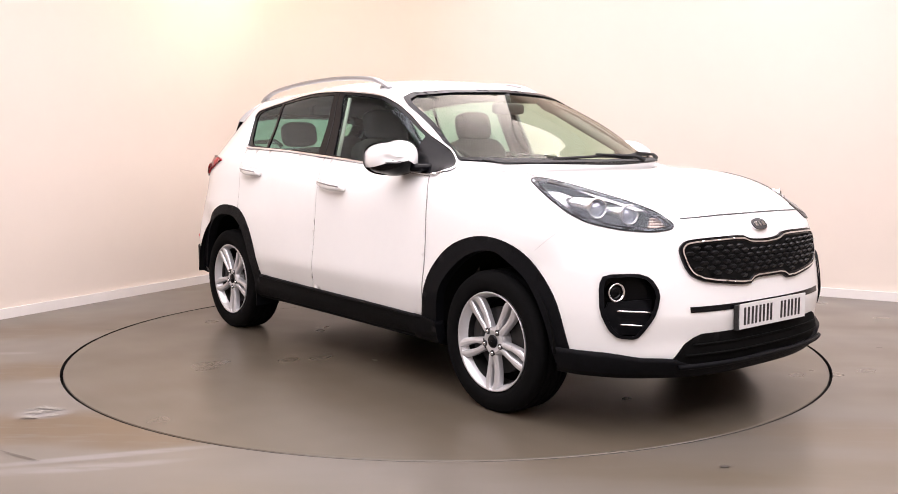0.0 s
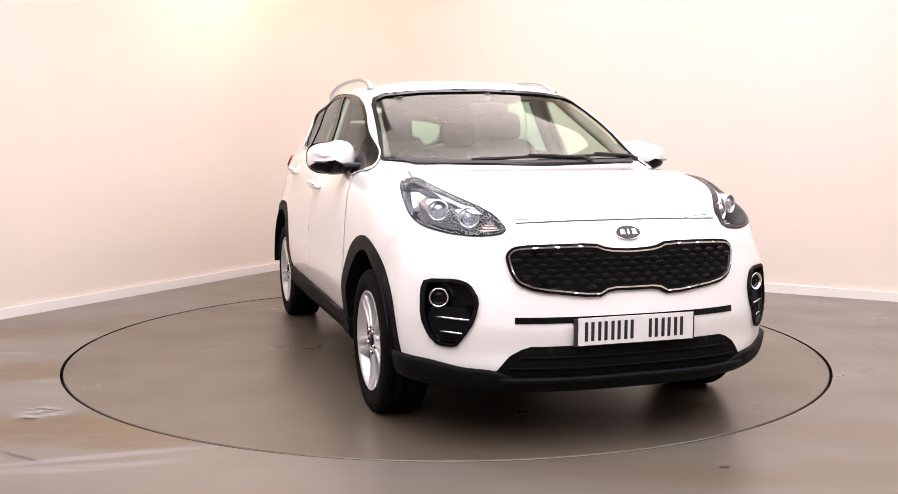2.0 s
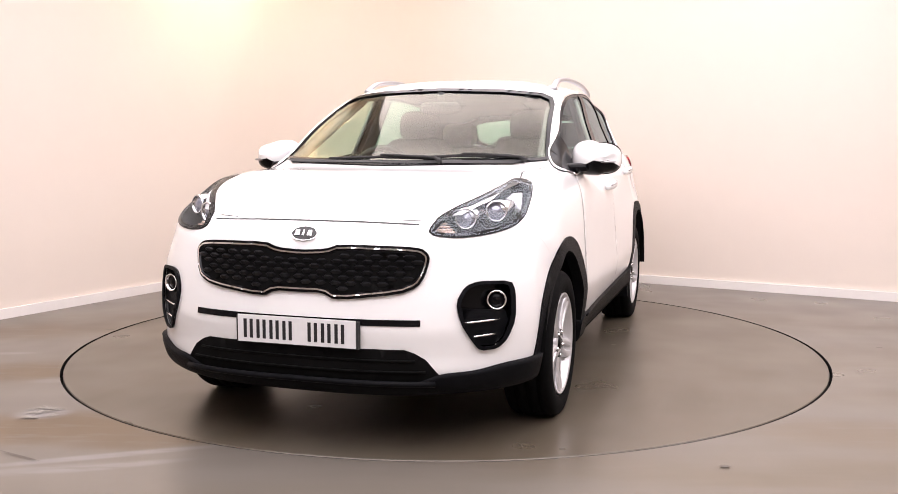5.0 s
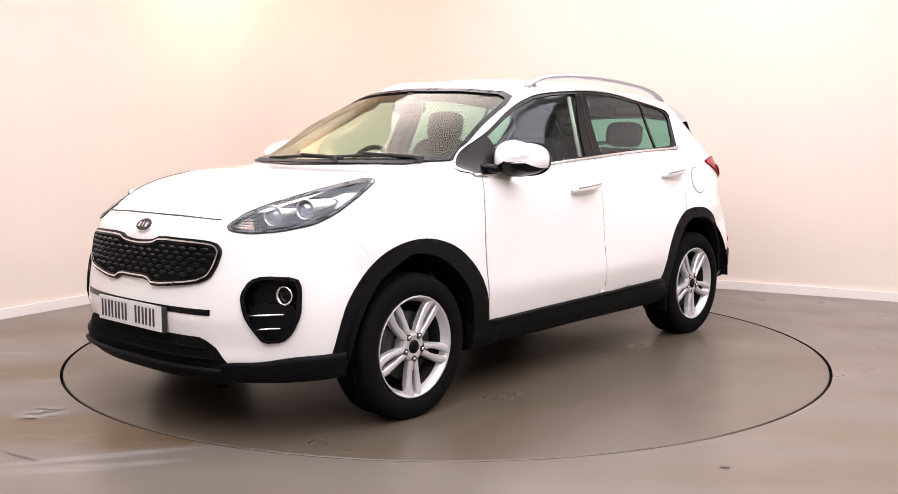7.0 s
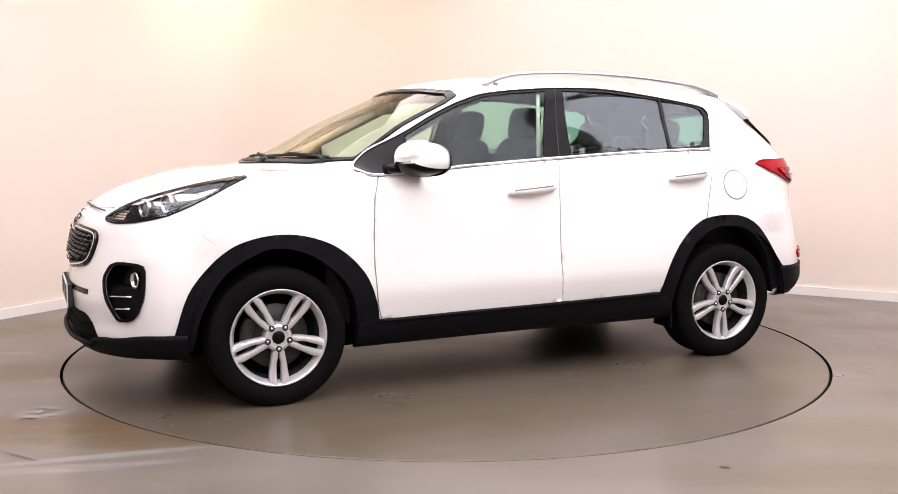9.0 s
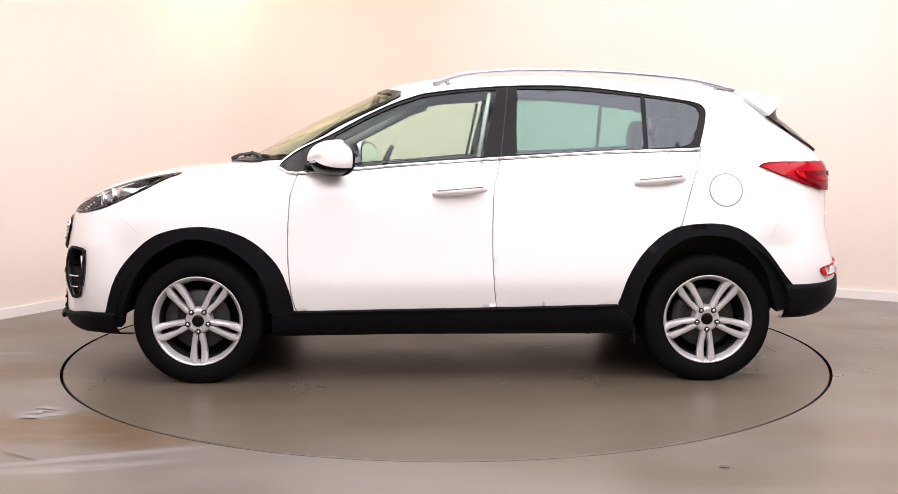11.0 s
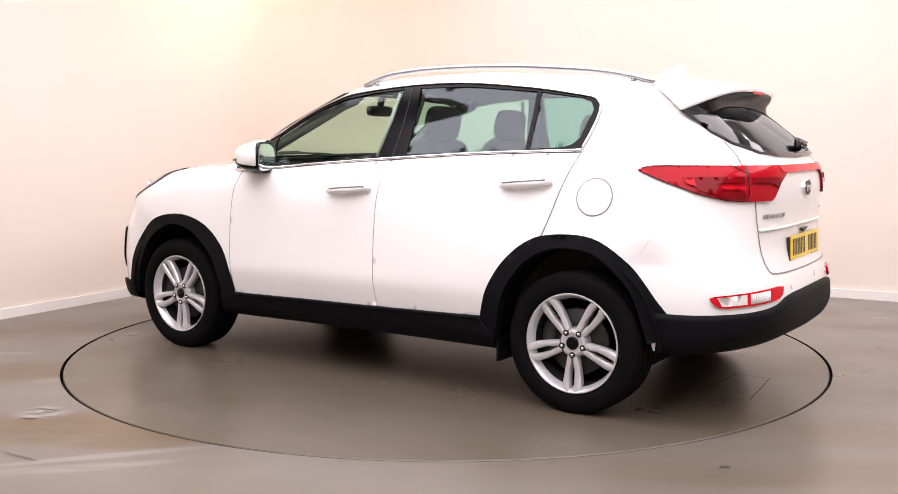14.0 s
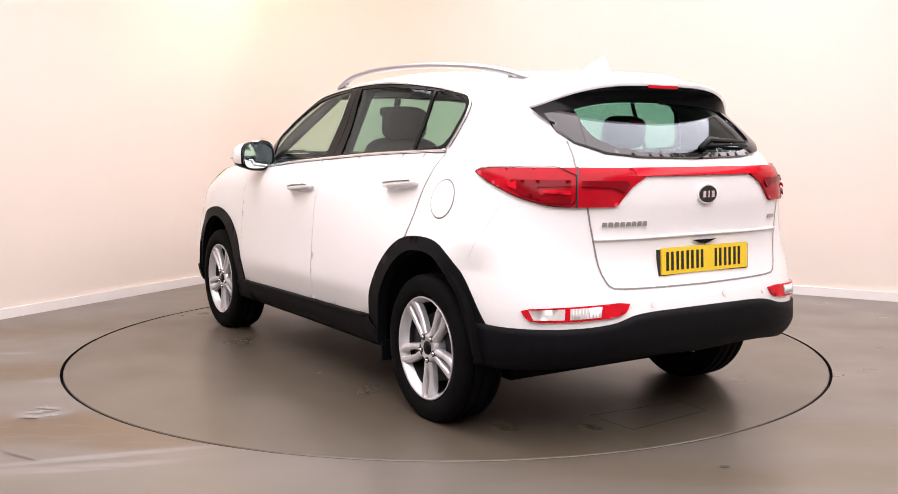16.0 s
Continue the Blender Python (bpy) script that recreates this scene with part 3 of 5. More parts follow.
def lathe(profile, n=48):
    """Turned about the y axis: (radius, y) points."""
    v, f = [], []
    for k in range(n):
        a = 2 * math.pi * k / n
        v += [(r * math.cos(a), y, r * math.sin(a)) for r, y in profile]
    m = len(profile)
    for k in range(n):
        j = (k + 1) % n
        for i in range(m - 1):
            f.append((k * m + i, k * m + i + 1, j * m + i + 1, j * m + i))
    return v, f


def join(*items):
    v, f = [], []
    for iv, jf in items:
        s = len(v)
        v += [tuple(p) for p in iv]
        f += [tuple(i + s for i in q) for q in jf]
    return v, f


def mirrored(vf):
    v, f = vf
    return [(p[0], -p[1], p[2]) for p in v], [tuple(q[::-1]) for q in f]


def part(name, vf, mat, parent, label="", smooth=True):
    return mesh_ob(name, vf[0], vf[1], mat, parent, label, smooth)


def pair(name, vf, mat, parents, label="", smooth=True):
    """The same part on both sides of the car."""
    parents = parents if isinstance(parents, tuple) else (parents, parents)
    return part(name, vf, mat, parents[0], label, smooth), part(name, mirrored(vf), mat, parents[1], label, smooth)

# ---- outlines on the body, in metres ----
B_GAP = [(-.232, 1.134), (-.203, 1.017), (-.195, .812), (-.197, .636), (-.21, .457), (-.221, .393)]
DOOR_F = [(.82, .378), (.845, .466), (.86, .649), (.86, .80), (.848, .98), (.814, 1.090), (.606, 1.101), (.132, 1.142), (-.234, 1.167)] + B_GAP + [(.3, .387)]
DOOR_R = [(-.852, .412), (-.901, .563), (-.998, .709), (-1.138, .811), (-1.18, .825), (-1.25, 1.052), (-1.308, 1.212), (-.76, 1.197), (-.242, 1.167)] + B_GAP
DLO = [(.926, 1.122), (.87, 1.098), (.814, 1.093), (.606, 1.106), (.132, 1.147), (-.235, 1.172), (-.76, 1.202), (-1.305, 1.218), (-1.335, 1.30),
       (-1.358, 1.385), (-1.359, 1.43), (-1.33, 1.462), (-1.286, 1.475), (-1.051, 1.512), (-.753, 1.546), (-.543, 1.559), (-.286, 1.554), (.008, 1.532),
       (.164, 1.512), (.319, 1.46), (.472, 1.39), (.64, 1.297), (.82, 1.214), (.90, 1.155)]
PANE_F = [(.63, 1.286), (.467, 1.374), (.314, 1.444), (.16, 1.494), (-.025, 1.520), (-.228, 1.534), (-.148, 1.180), (.60, 1.116)]
PANE_R = [(-.335, 1.538), (-.634, 1.536), (-1.007, 1.503), (-1.008, 1.220), (-.327, 1.192)]
PANE_Q = [(-1.030, 1.500), (-1.25, 1.468), (-1.305, 1.448), (-1.325, 1.410), (-1.285, 1.282), (-1.254, 1.247), (-1.21, 1.233), (-1.030, 1.222)]
half = [(0, 1.147), (.497, 1.155), (.721, 1.17), (.668, 1.362), (.640, 1.455), (.615, 1.495), (.56, 1.519), (.36, 1.538), (0, 1.549)]
WS_OUT = half + [(-y, z) for y, z in half[-2:0:-1]]
WS_OUT = inset(WS_OUT, -0.008)
WS_IN = [(y, max(z, 1.160 + .02 * abs(y))) for y, z in inset(WS_OUT, 0.017)]
half = [(0, 1.186), (.30, 1.192), (.45, 1.208), (.54, 1.25), (.566, 1.30), (.556, 1.37), (.53, 1.43), (.45, 1.475), (.30, 1.49), (0, 1.497)]
RG_OUT = half + [(-y, z) for y, z in half[-2:0:-1]]
half = [(0, 1.202), (.28, 1.208), (.40, 1.228), (.46, 1.265), (.465, 1.32), (.44, 1.40), (.36, 1.44), (0, 1.45)]
RG_IN = half + [(-y, z) for y, z in half[-2:0:-1]]
LENS_OUT, LENS_IN, FOG_AT = (1.8, 0.71, 0.971), (1.888, 0.603, 0.944), (1.956, 0.757, 0.626)
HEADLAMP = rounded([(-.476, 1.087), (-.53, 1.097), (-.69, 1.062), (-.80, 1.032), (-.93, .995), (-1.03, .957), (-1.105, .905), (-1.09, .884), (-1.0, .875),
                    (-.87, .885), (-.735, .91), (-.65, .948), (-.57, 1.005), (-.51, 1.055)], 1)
FOG = [(.805, .703), (.70, .708), (.655, .690), (.626, .628), (.643, .548), (.685, .468), (.708, .430), (.768, .434), (.800, .470), (.826, .545), (.822, .66)]
ARCH_F_OUT = [(1.815, .378), (1.755, .560), (1.651, .694), (1.529, .784), (1.365, .823), (1.204, .813), (1.045, .751), (.918, .631), (.857, .494), (.832, .369)]
ARCH_F_IN = [(.945, .295), (.955, .432), (1.013, .584), (1.172, .718), (1.348, .762), (1.478, .720), (1.597, .634), (1.692, .473), (1.735, .30), (1.80, .30)]
ARCH_R_OUT = [(-.852, .405), (-.901, .563), (-.998, .709), (-1.138, .811), (-1.32, .838), (-1.475, .814), (-1.618, .715), (-1.736, .571), (-1.785, .515)]
ARCH_R_IN = [(-1.80, .40), (-1.70, .37), (-1.683, .428), (-1.619, .602), (-1.475, .744), (-1.321, .776), (-1.195, .755), (-1.084, .682), (-.987, .536), (-.934, .326), (-.93, .30)]

# ---- shell: the form with its openings cut ----
CUT_SIDE = inset(rounded(DLO, 1), 0.008)
CUT_FOG = inset(rounded(FOG, 1), 0.010)
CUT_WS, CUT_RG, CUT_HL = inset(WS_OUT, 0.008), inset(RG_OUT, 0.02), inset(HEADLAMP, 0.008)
CUT_AF = [(1.785, .20), (1.730, .48), (1.625, .652), (1.49, .745), (1.345, .782), (1.15, .748), (.985, .605), (.915, .44), (.90, .20)]
CUT_AR = [(-.905, .20), (-.965, .55), (-1.065, .70), (-1.185, .775), (-1.321, .797), (-1.48, .765), (-1.635, .62), (-1.71, .44), (-1.74, .20)]


def cut_of(p):
    """The opening in which a point of the form lies: view axis, outline, its place there."""
    x, y, z = p
    y = abs(y)
    if z > 1.06 and -1.4 < x < .95 and y > .4 and inside(CUT_SIDE, x, z):
        return "L", CUT_SIDE, (x, z)
    if z > 1.1 and 0 < x < 1.32 and inside(CUT_WS, y, z):
        return "F", CUT_WS, (y, z)
    if x < -1.6 and inside(CUT_RG, y, z):
        return "B", CUT_RG, (y, z)
    if x > 1.5 and y > .5 and z < .8 and inside(CUT_FOG, y, z):
        return "F", CUT_FOG, (y, z)
    if x > 1.2 and y > .3 and inside(CUT_HL, (y - x) * R2, z):
        return "H", CUT_HL, ((y - x) * R2, z)
    if y > .55:
        for arch in (CUT_AF, CUT_AR):
            if inside(arch, x, z):
                return "L", arch, (x, z)
    return None


def edge_point(loop, p):
    """The point of a closed outline nearest to p, and how far it is."""
    best = None
    for (ax_, ay), (bx, by) in zip(loop, loop[1:] + loop[:1]):
        dx, dy = bx - ax_, by - ay
        t = max(0, min(1, ((p[0] - ax_) * dx + (p[1] - ay) * dy) / (dx * dx + dy * dy + 1e-12)))
        q = (ax_ + t * dx, ay + t * dy)
        d = math.dist(p, q)
        if best is None or d < best[1]:
            best = (q, d)
    return best


# points just inside an opening move to its edge; those further in are dropped
gone, deep, SV = [], [], []
for v in MV:
    c = cut_of(v)
    gone.append(c is not None)
    deep.append(False)
    SV.append(v)
    if c:
        q, d = edge_point(c[1], c[2])
        deep[-1] = d > .05
        if d <= .05:
            m = on(c[0], q[0], q[1])
            SV[-1] = (m.x, math.copysign(m.y, v[1]) if c[0] in "LH" else (m.y if v[1] >= 0 else -m.y), m.z)


def open_face(f):
    return any(gone[i] for i in f)


def cut_face(f):
    return any(deep[i] for i in f) or all(gone[i] for i in f)


part("body_shell", (SV, [f for f in MF if not cut_face(f) and min(f) >= 15 * RN]), WHITE, car)
# dark trim inside the cabin, a little within the outer skin
inner_v = [Vector(v) - Vector((0.02 * (1 if v[0] > 0.3 else -1 if v[0] < -1.5 else 0), 0.018 * (1 if v[1] > 0.02 else -1 if v[1] < -0.02 else 0), 0.016)) for v in MV]
part("cabin_lining", (inner_v, [f[::-1] for f in MF if not open_face(f) and MV[f[0]][2] > 1.08 and MV[f[0]][0] < 0.9]), LINING, car, "grey cabin lining")

# ---- glazing ----
frit = part("windscreen_surround", patch(WS_OUT, "F", .010, .014, [WS_IN], step=.012, edge=.012), BLACK, car, "black printed border of the windscreen")
ws = part("windscreen", patch(inset(WS_IN, -0.012), "F", .002, 0), GLASS_W, car, "curved clear windscreen")
rs = part("rear_window_surround", patch(RG_OUT, "B", .015, .018, [RG_IN], step=.015, edge=.014), PRINT, car, "black printed border of the rear window")
rw = part("rear_window", patch(inset(RG_IN, -0.012), "B", .006, 0), GLASS_R, car, "dark tinted rear window")
for g in (ws, rw):
    g.visible_shadow = False

doors = {}
for nm, outline in (("front_door", DOOR_F), ("rear_door", DOOR_R)):
    vf = patch(rounded(inset(outline, 0.0025), 1), "L", .003, .004, step=.03)
    doors[nm] = pair(nm, vf, WHITE, car, "white painted steel door")
pair("door_seal", ribbon(DOOR_F, "L", .007, .0012, True), GAP, car, "dark shut line round the door")
pair("door_seal", ribbon(DOOR_R, "L", .007, .0012, True), GAP, car, "dark shut line round the door")
pillar = pair("window_frame", patch(rounded(DLO, 1), "L", .006, .010, [PANE_F, PANE_R, PANE_Q], edge=.013), BLACK, car, "gloss black window surround")
for nm, pane, mat, dr in (("side_window", PANE_F, GLASS_F, "front_door"), ("side_window", PANE_R, GLASS_P, "rear_door"), ("quarter_window", PANE_Q, GLASS_P, "rear_door")):
    for g in pair(nm, patch(inset(pane, -0.012), "L", .001, 0), mat, doors[dr], "tinted side window glass"):
        g.visible_shadow = False
low_edge = DLO[1:8]
top_edge = DLO[7:] + [DLO[0], DLO[1]]
pair("window_trim", tube(line_on(rounded(low_edge, 2, False), "L", .008), .007, 6), CHROME, car, "chrome strip below the side windows")
pair("window_trim", tube(line_on(rounded(top_edge, 2, False), "L", .010), .0055, 6), CHROME, car, "slim bright strip round the side windows")
pair("pillar_trim", tube([on("L", x, z, -.045) for x, z in ((.86, 1.165), (.78, 1.235), (.64, 1.310), (.472, 1.405), (.319, 1.478), (.164, 1.530))], .026, 8), LINING, car, "grey inner trim of the windscreen pillar")
pair("pillar_seam", ribbon([(-.242, 1.172), (-.262, 1.33), (-.287, 1.554)], "L", .006, .0075), SEAM, car)

# ---- door furniture, fuel flap, body seams ----
for nm, hx, hz, ln in (("front_door", -.026, 1.006, .28), ("rear_door", -1.07, 1.060, .27)):
    slope = .022
    base = on("L", hx, hz, 0)
    e1, e2 = on("L", hx + ln / 2, hz - slope / 2, .020), on("L", hx - ln / 2, hz + slope / 2, .020)
    pts = [e1 + (e2 - e1) * (k / 12) + Vector((0, .020 * math.sin(math.pi * k / 12), 0)) for k in range(13)]
    rad = [.010 + .013 * math.sin(math.pi * min(1, max(0, (k + .6) / 13))) ** .5 for k in range(13)]
    hd = pair("door_handle", tube(pts, rad, 12, False, 1.0), WHITE, doors[nm], "white pull handle with a bright insert")
    cup = [(hx + .01 + .085 * math.cos(2 * math.pi * k / 24), hz + .012 + .036 * math.sin(2 * math.pi * k / 24)) for k in range(24)]
    # flat grey oval: shade of the finger recess put into the colour
    pair("recess_shade", patch(cup, "L", .0045, .002), FAINT, hd, "grey patch for the shade of the finger recess")
    strip = [p + Vector((0, .020, .011)) for p in pts[1:-1]]
    pair("handle_insert", tube(strip, .004, 6, False, 1.2), SATIN, hd, "satin silver insert")
    pair("handle_cap", ribbon([(hx - ln * .28, hz - .012), (hx - ln * .30, hz + .034)], "L", .003, .044), GAP, hd)
flap = [(-1.422 + .086 * math.cos(2 * math.pi * k / 40), 1.010 + .084 * math.sin(2 * math.pi * k / 40)) for k in range(40)]
part("fuel_flap", patch(inset(flap, .003), "L", .003, .004), WHITE, car, "round white fuel filler flap")
part("fuel_flap_seal", ribbon(flap, "L", .007, .001, True), GAP, car)
pair("panel_seam", (ribbon([(1.767, .905), (1.70, .85), (1.621, .785)], "L", .004, .0015)), FAINT, car)
pair("panel_seam", ribbon([(-1.80, 1.015), (-1.70, .84), (-1.655, .76)], "L", .004, .0015), FAINT, car)
HOOD_EDGE = [(1.50, .735), (1.30, .70), (1.149, .70), (.98, .742)]
pair("hood_seam", ribbon(rounded(HOOD_EDGE, 1, False), "T", .006, .0095), SEAM, car, "shut line of the bonnet")
pair("hood_seam", (ribbon([(0, .929), (.236, .927), (.463, .920)], "F", .0055, .0125)), SEAM, car, "shut line of the bonnet")
HOOD = [(2.02, .46), (1.93, .60), (1.78, .68), (1.62, .715), (1.50, .728), (1.30, .693), (1.149, .693), (1.03, .72)]
cowl = [(1.11, .60), (1.20, .40), (1.235, .20), (1.245, 0)]
nose = [(2.072, .30), (2.092, 0)]
full = HOOD + cowl + [(x, -y) for x, y in (HOOD + cowl)[-2::-1]] + [(x, -y) for x, y in nose[:1]] + [nose[1]] + nose[:1]
part("bonnet", patch(full, "T", .003, .003, step=.03), WHITE, car, "white clamshell bonnet")

# ---- cladding ----
def curve_through(p, n=4):
    """A smooth open line through the points."""
    q = []
    for i in range(len(p) - 1):
        a, b, c, d = (Vector(p[max(0, min(len(p) - 1, i + k))]) for k in (-1, 0, 1, 2))
        for k in range(n):
            u = k / n
            q.append(tuple(.5 * ((2 * b) + (c - a) * u + (2 * a - 5 * b + 4 * c - d) * u * u + (3 * b - a - 3 * c + d) * u ** 3)))
    return q + [tuple(p[-1])]


arch_f = curve_through(ARCH_F_OUT) + curve_through(ARCH_F_IN[:-1]) + ARCH_F_IN[-1:]
arch_r = curve_through(ARCH_R_OUT) + ARCH_R_IN[:1] + curve_through(ARCH_R_IN[1:-1]) + ARCH_R_IN[-1:]
pair("wheel_arch_cladding", patch(arch_f, "L", .0065, .05, step=.04), CLAD, car, "black textured plastic wheel arch")
pair("wheel_arch_cladding", patch(arch_r, "L", .0065, .05, step=.04), CLAD, car, "black textured plastic wheel arch")
sill = [(.832, .386), (.3, .396), (-.218, .403), (-.848, .418), (-.935, .335), (-.93, .270), (-.213, .271), (.31, .268), (.952, .255), (.948, .37)]
pair("sill_cladding", patch(sill, "L", .015, .05, step=.04), CLAD, car, "black plastic sill strip")
pair("sill_ledge", tube(line_on([(.83, .380), (.3, .390), (-.218, .397), (-.84, .412)], "L", .017, .05), .006, 6), CLAD, car)

COLS = np.array(fine)      # levels x columns x 3


def band(c0, c1, low_z, high_z, key, off, thick, n=7):
    """A strip of the form between two heights over a run of columns, raised by off."""
    v, f = [], []
    cols = range(c0, c1 + 1)
    for c in cols:
        col = COLS[:, c, :]
        zz = col[:100, 2]
        a = col[len(zz) // 4]
        u = abs(a[key])
        zl, zh = spline(low_z, u), spline(high_z, u)
        pts = []
        for k in range(n):
            z = zl + (zh - zl) * k / (n - 1)
            i = int(np.clip(np.searchsorted(zz, z), 1, len(zz) - 1))
            t = (z - zz[i - 1]) / max(1e-6, zz[i] - zz[i - 1])
            pts.append(Vector(col[i - 1] + (col[i] - col[i - 1]) * min(1.0, max(0.0, t))))
        nx, ny = COLS[20, min(c + 1, HALF - 1), 1] - COLS[20, max(c - 1, 0), 1], -(COLS[20, min(c + 1, HALF - 1), 0] - COLS[20, max(c - 1, 0), 0])
        nrm = Vector((nx, ny, 0)).normalized()
        pts = [p + nrm * off for p in pts]
        v += [pts[0] - nrm * thick] + pts + [pts[-1] - nrm * thick]
    m = n + 2
    for i in range(len(cols) - 1):
        for k in range(m - 1):
            f.append((i * m + k, (i + 1) * m + k, (i + 1) * m + k + 1, i * m + k + 1))
    return v, f


def column_at(x, front):
    r = COLS[20, :, 0]
    return int(np.argmin(np.abs(r - x)))


cf, cr = column_at(1.755, True), column_at(-1.73, False)
pair("front_lip", band(0, cf, [(0, .235), (.5, .235), (.75, .236), (.90, .25)], [(0, .316), (.50, .312), (.57, .338), (.70, .350), (.80, .370), (.95, .378)], 1, .022, .05), CLAD, car, "black plastic lower lip of the front bumper")
pair("rear_valance", band(cr, HALF - 1, [(0, .375), (.336, .385), (.6, .36), (.95, .325)], [(0, .571), (.135, .571), (.40, .560), (.47, .540), (.55, .528), (.748, .516), (.95, .512)], 1, .012, .05), CLAD, car, "black plastic lower rear bumper")

RED = material("red_lamp_lens", (0.36, 0.004, 0.012), 0.12, 0, 0, 0.15, 12, spec=0.16)
REDDARK = material("deep_red_lamp_chamber", (0.17, 0.002, 0.006), 0.12, 0, 0, 0.2, 12, spec=0.16)
REDHOT = material("bright_red_reflector", (0.52, 0.006, 0.016), 0.12, 0, 0, 0.1, 20, spec=0.16)
CLEAR = material("clear_ribbed_lens", (0.72, 0.70, 0.69), 0.15, 0.2, 0.6, 0.1, 60)
AMBER = material("amber_indicator", (0.78, 0.56, 0.46), 0.25, 0.1, 0.5, 0.15, 60)
HOUSING = material("grey_lamp_housing", (0.06, 0.055, 0.06), 0.35, 0.2, 0.1, 0.25, 30)
BOWL = material("bright_reflector_bowl", (0.80, 0.80, 0.82), 0.16, 1.0, 0, 0.05, 30)
PLATE_W = material("white_reflective_plate", (0.74, 0.74, 0.75), 0.35, 0, 0.3, 0.03, 40)
PLATE_Y = material("yellow_reflective_plate", (0.80, 0.56, 0.02), 0.35, 0, 0.3, 0.03, 40)
INK = material("black_print_and_shade", (0.012, 0.012, 0.014), 0.4)
GREY_BADGE = material("grey_badge_metal", (0.42, 0.42, 0.43), 0.3, 0.8)

# ---- front: grille ----
half = [(0, .823), (.108, .829), (.165, .849), (.421, .845), (.490, .838), (.516, .818), (.524, .795), (.511, .732), (.486, .688), (.419, .660), (.160, .630), (.108, .657), (0, .656)]
GRILLE = half + [(-y, z) for y, z in half[-2:0:-1]]
grille = part("grille", patch(rounded(GRILLE, 1), "F", .012, .02), BLACK, car, "black grille surround with pinched middle")
g2, g3, g4 = inset(rounded(GRILLE, 1), .010), inset(rounded(GRILLE, 1), .016), inset(rounded(GRILLE, 1), .024)
part("grille_trim", patch(g2, "F", .018, .008, [g3], edge=.012), CHROME, grille, "slim chrome outline of the grille")
part("grille_backing", patch(g4, "F", .0135, 0), DARK, grille, "black honeycomb backing")
cells = []
for row in range(11):
    for col in range(-9, 10):
        cy, cz = (col + .5 * (row % 2)) * .064, .632 + row * .0215
        if inside(inset(g4, .010), cy, cz):
            p = [on("F", cy + a, cz + b, o) for a, b, o in ((-.026, .001, .0145), (-.012, -.0085, .0145), (.012, -.0085, .0145), (.026, .001, .0145), (.012, .0095, .0145), (-.012, .0095, .0145), (-.010, .003, .027), (.010, .003, .027))]
            cells.append((p, [(0, 1, 6), (1, 2, 7, 6), (2, 3, 7), (3, 4, 7), (4, 5, 6, 7), (5, 0, 6)]))
part("grille_mesh", join(*cells), material("gloss_grille_cell", (0.008, 0.008, 0.009), 0.28, 0, 0.0, 0.2, 40, spec=0.3), grille, "rows of gloss black tear-shaped cells", False)


def oval(ax, cy, cz, a, b, n=32):
    return [(cy + a * math.cos(2 * math.pi * k / n), cz + b * math.sin(2 * math.pi * k / n)) for k in range(n)]


def emblem(ax, cy, cz, a, b):
    e = part("emblem", patch(oval(ax, cy, cz, a, b), ax, .010, .010, edge=.012), CHROME, car, "oval black and chrome badge")
    part("emblem_field", patch(oval(ax, cy, cz, a * .90, b * .88), ax, .0125, .004, edge=.012), INK, e)
    bars = []
    for k, w in ((-.47, .17), (-.02, .07), (.44, .17)):
        q = [(cy + (k - w) * a, cz - .34 * b), (cy + (k + w) * a, cz - .34 * b), (cy + (k + w * .8) * a, cz + .34 * b), (cy + (k - w * .8) * a, cz + .34 * b)]
        bars.append(patch(q, ax, .0145, .002, edge=.012))
    part("emblem_mark", join(*bars), CHROME, e)


emblem("F", 0, .884, .060, .026)
emblem("B", -.03, 1.040, .056, .040)


def number_plate(ax, cy, cz, mat, x, lean, flip, label):
    """Flat plate 0.52 x 0.111 m with seven plain bars for its characters."""
    m = Matrix.Translation((x, cy, cz)) @ Matrix.Rotation(lean, 4, "Y")
    s = -1 if flip else 1
    tr = lambda vf: ([m @ Vector(p) for p in vf[0]], vf[1])
    t0, t1 = (0, .006) if not flip else (-.006, 0)
    plate = part("number_plate", tr(box_vf(t0, t1, -.262, .262, -.0555, .0555)), mat, car, label, False)
    f0, f1 = (.006, .0075) if not flip else (-.0075, -.006)
    for k, u in enumerate((-.214, -.155, -.096, -.037, .075, .134, .193)):
        for w0, w1, z0, z1 in ((-.021, -.007, -.039, .039), (.007, .021, -.039, .039)):
            part("plate_bar", tr(box_vf(f0, f1, s * u + w0, s * u + w1, z0, z1)), INK, plate, "", False)
    part("plate_frame", tr(box_vf(min(0, -.02 * s), max(0, -.02 * s), -.272, .272, -.060, .050)), SEAM, plate, "black plate holder", False)


number_plate("F", 0.0, .502, PLATE_W, 2.238, 0.0, False, "white front number plate with dark bars")
number_plate("B", -.03, .766, PLATE_Y, -2.137, 0.05, True, "yellow rear number plate with dark bars")

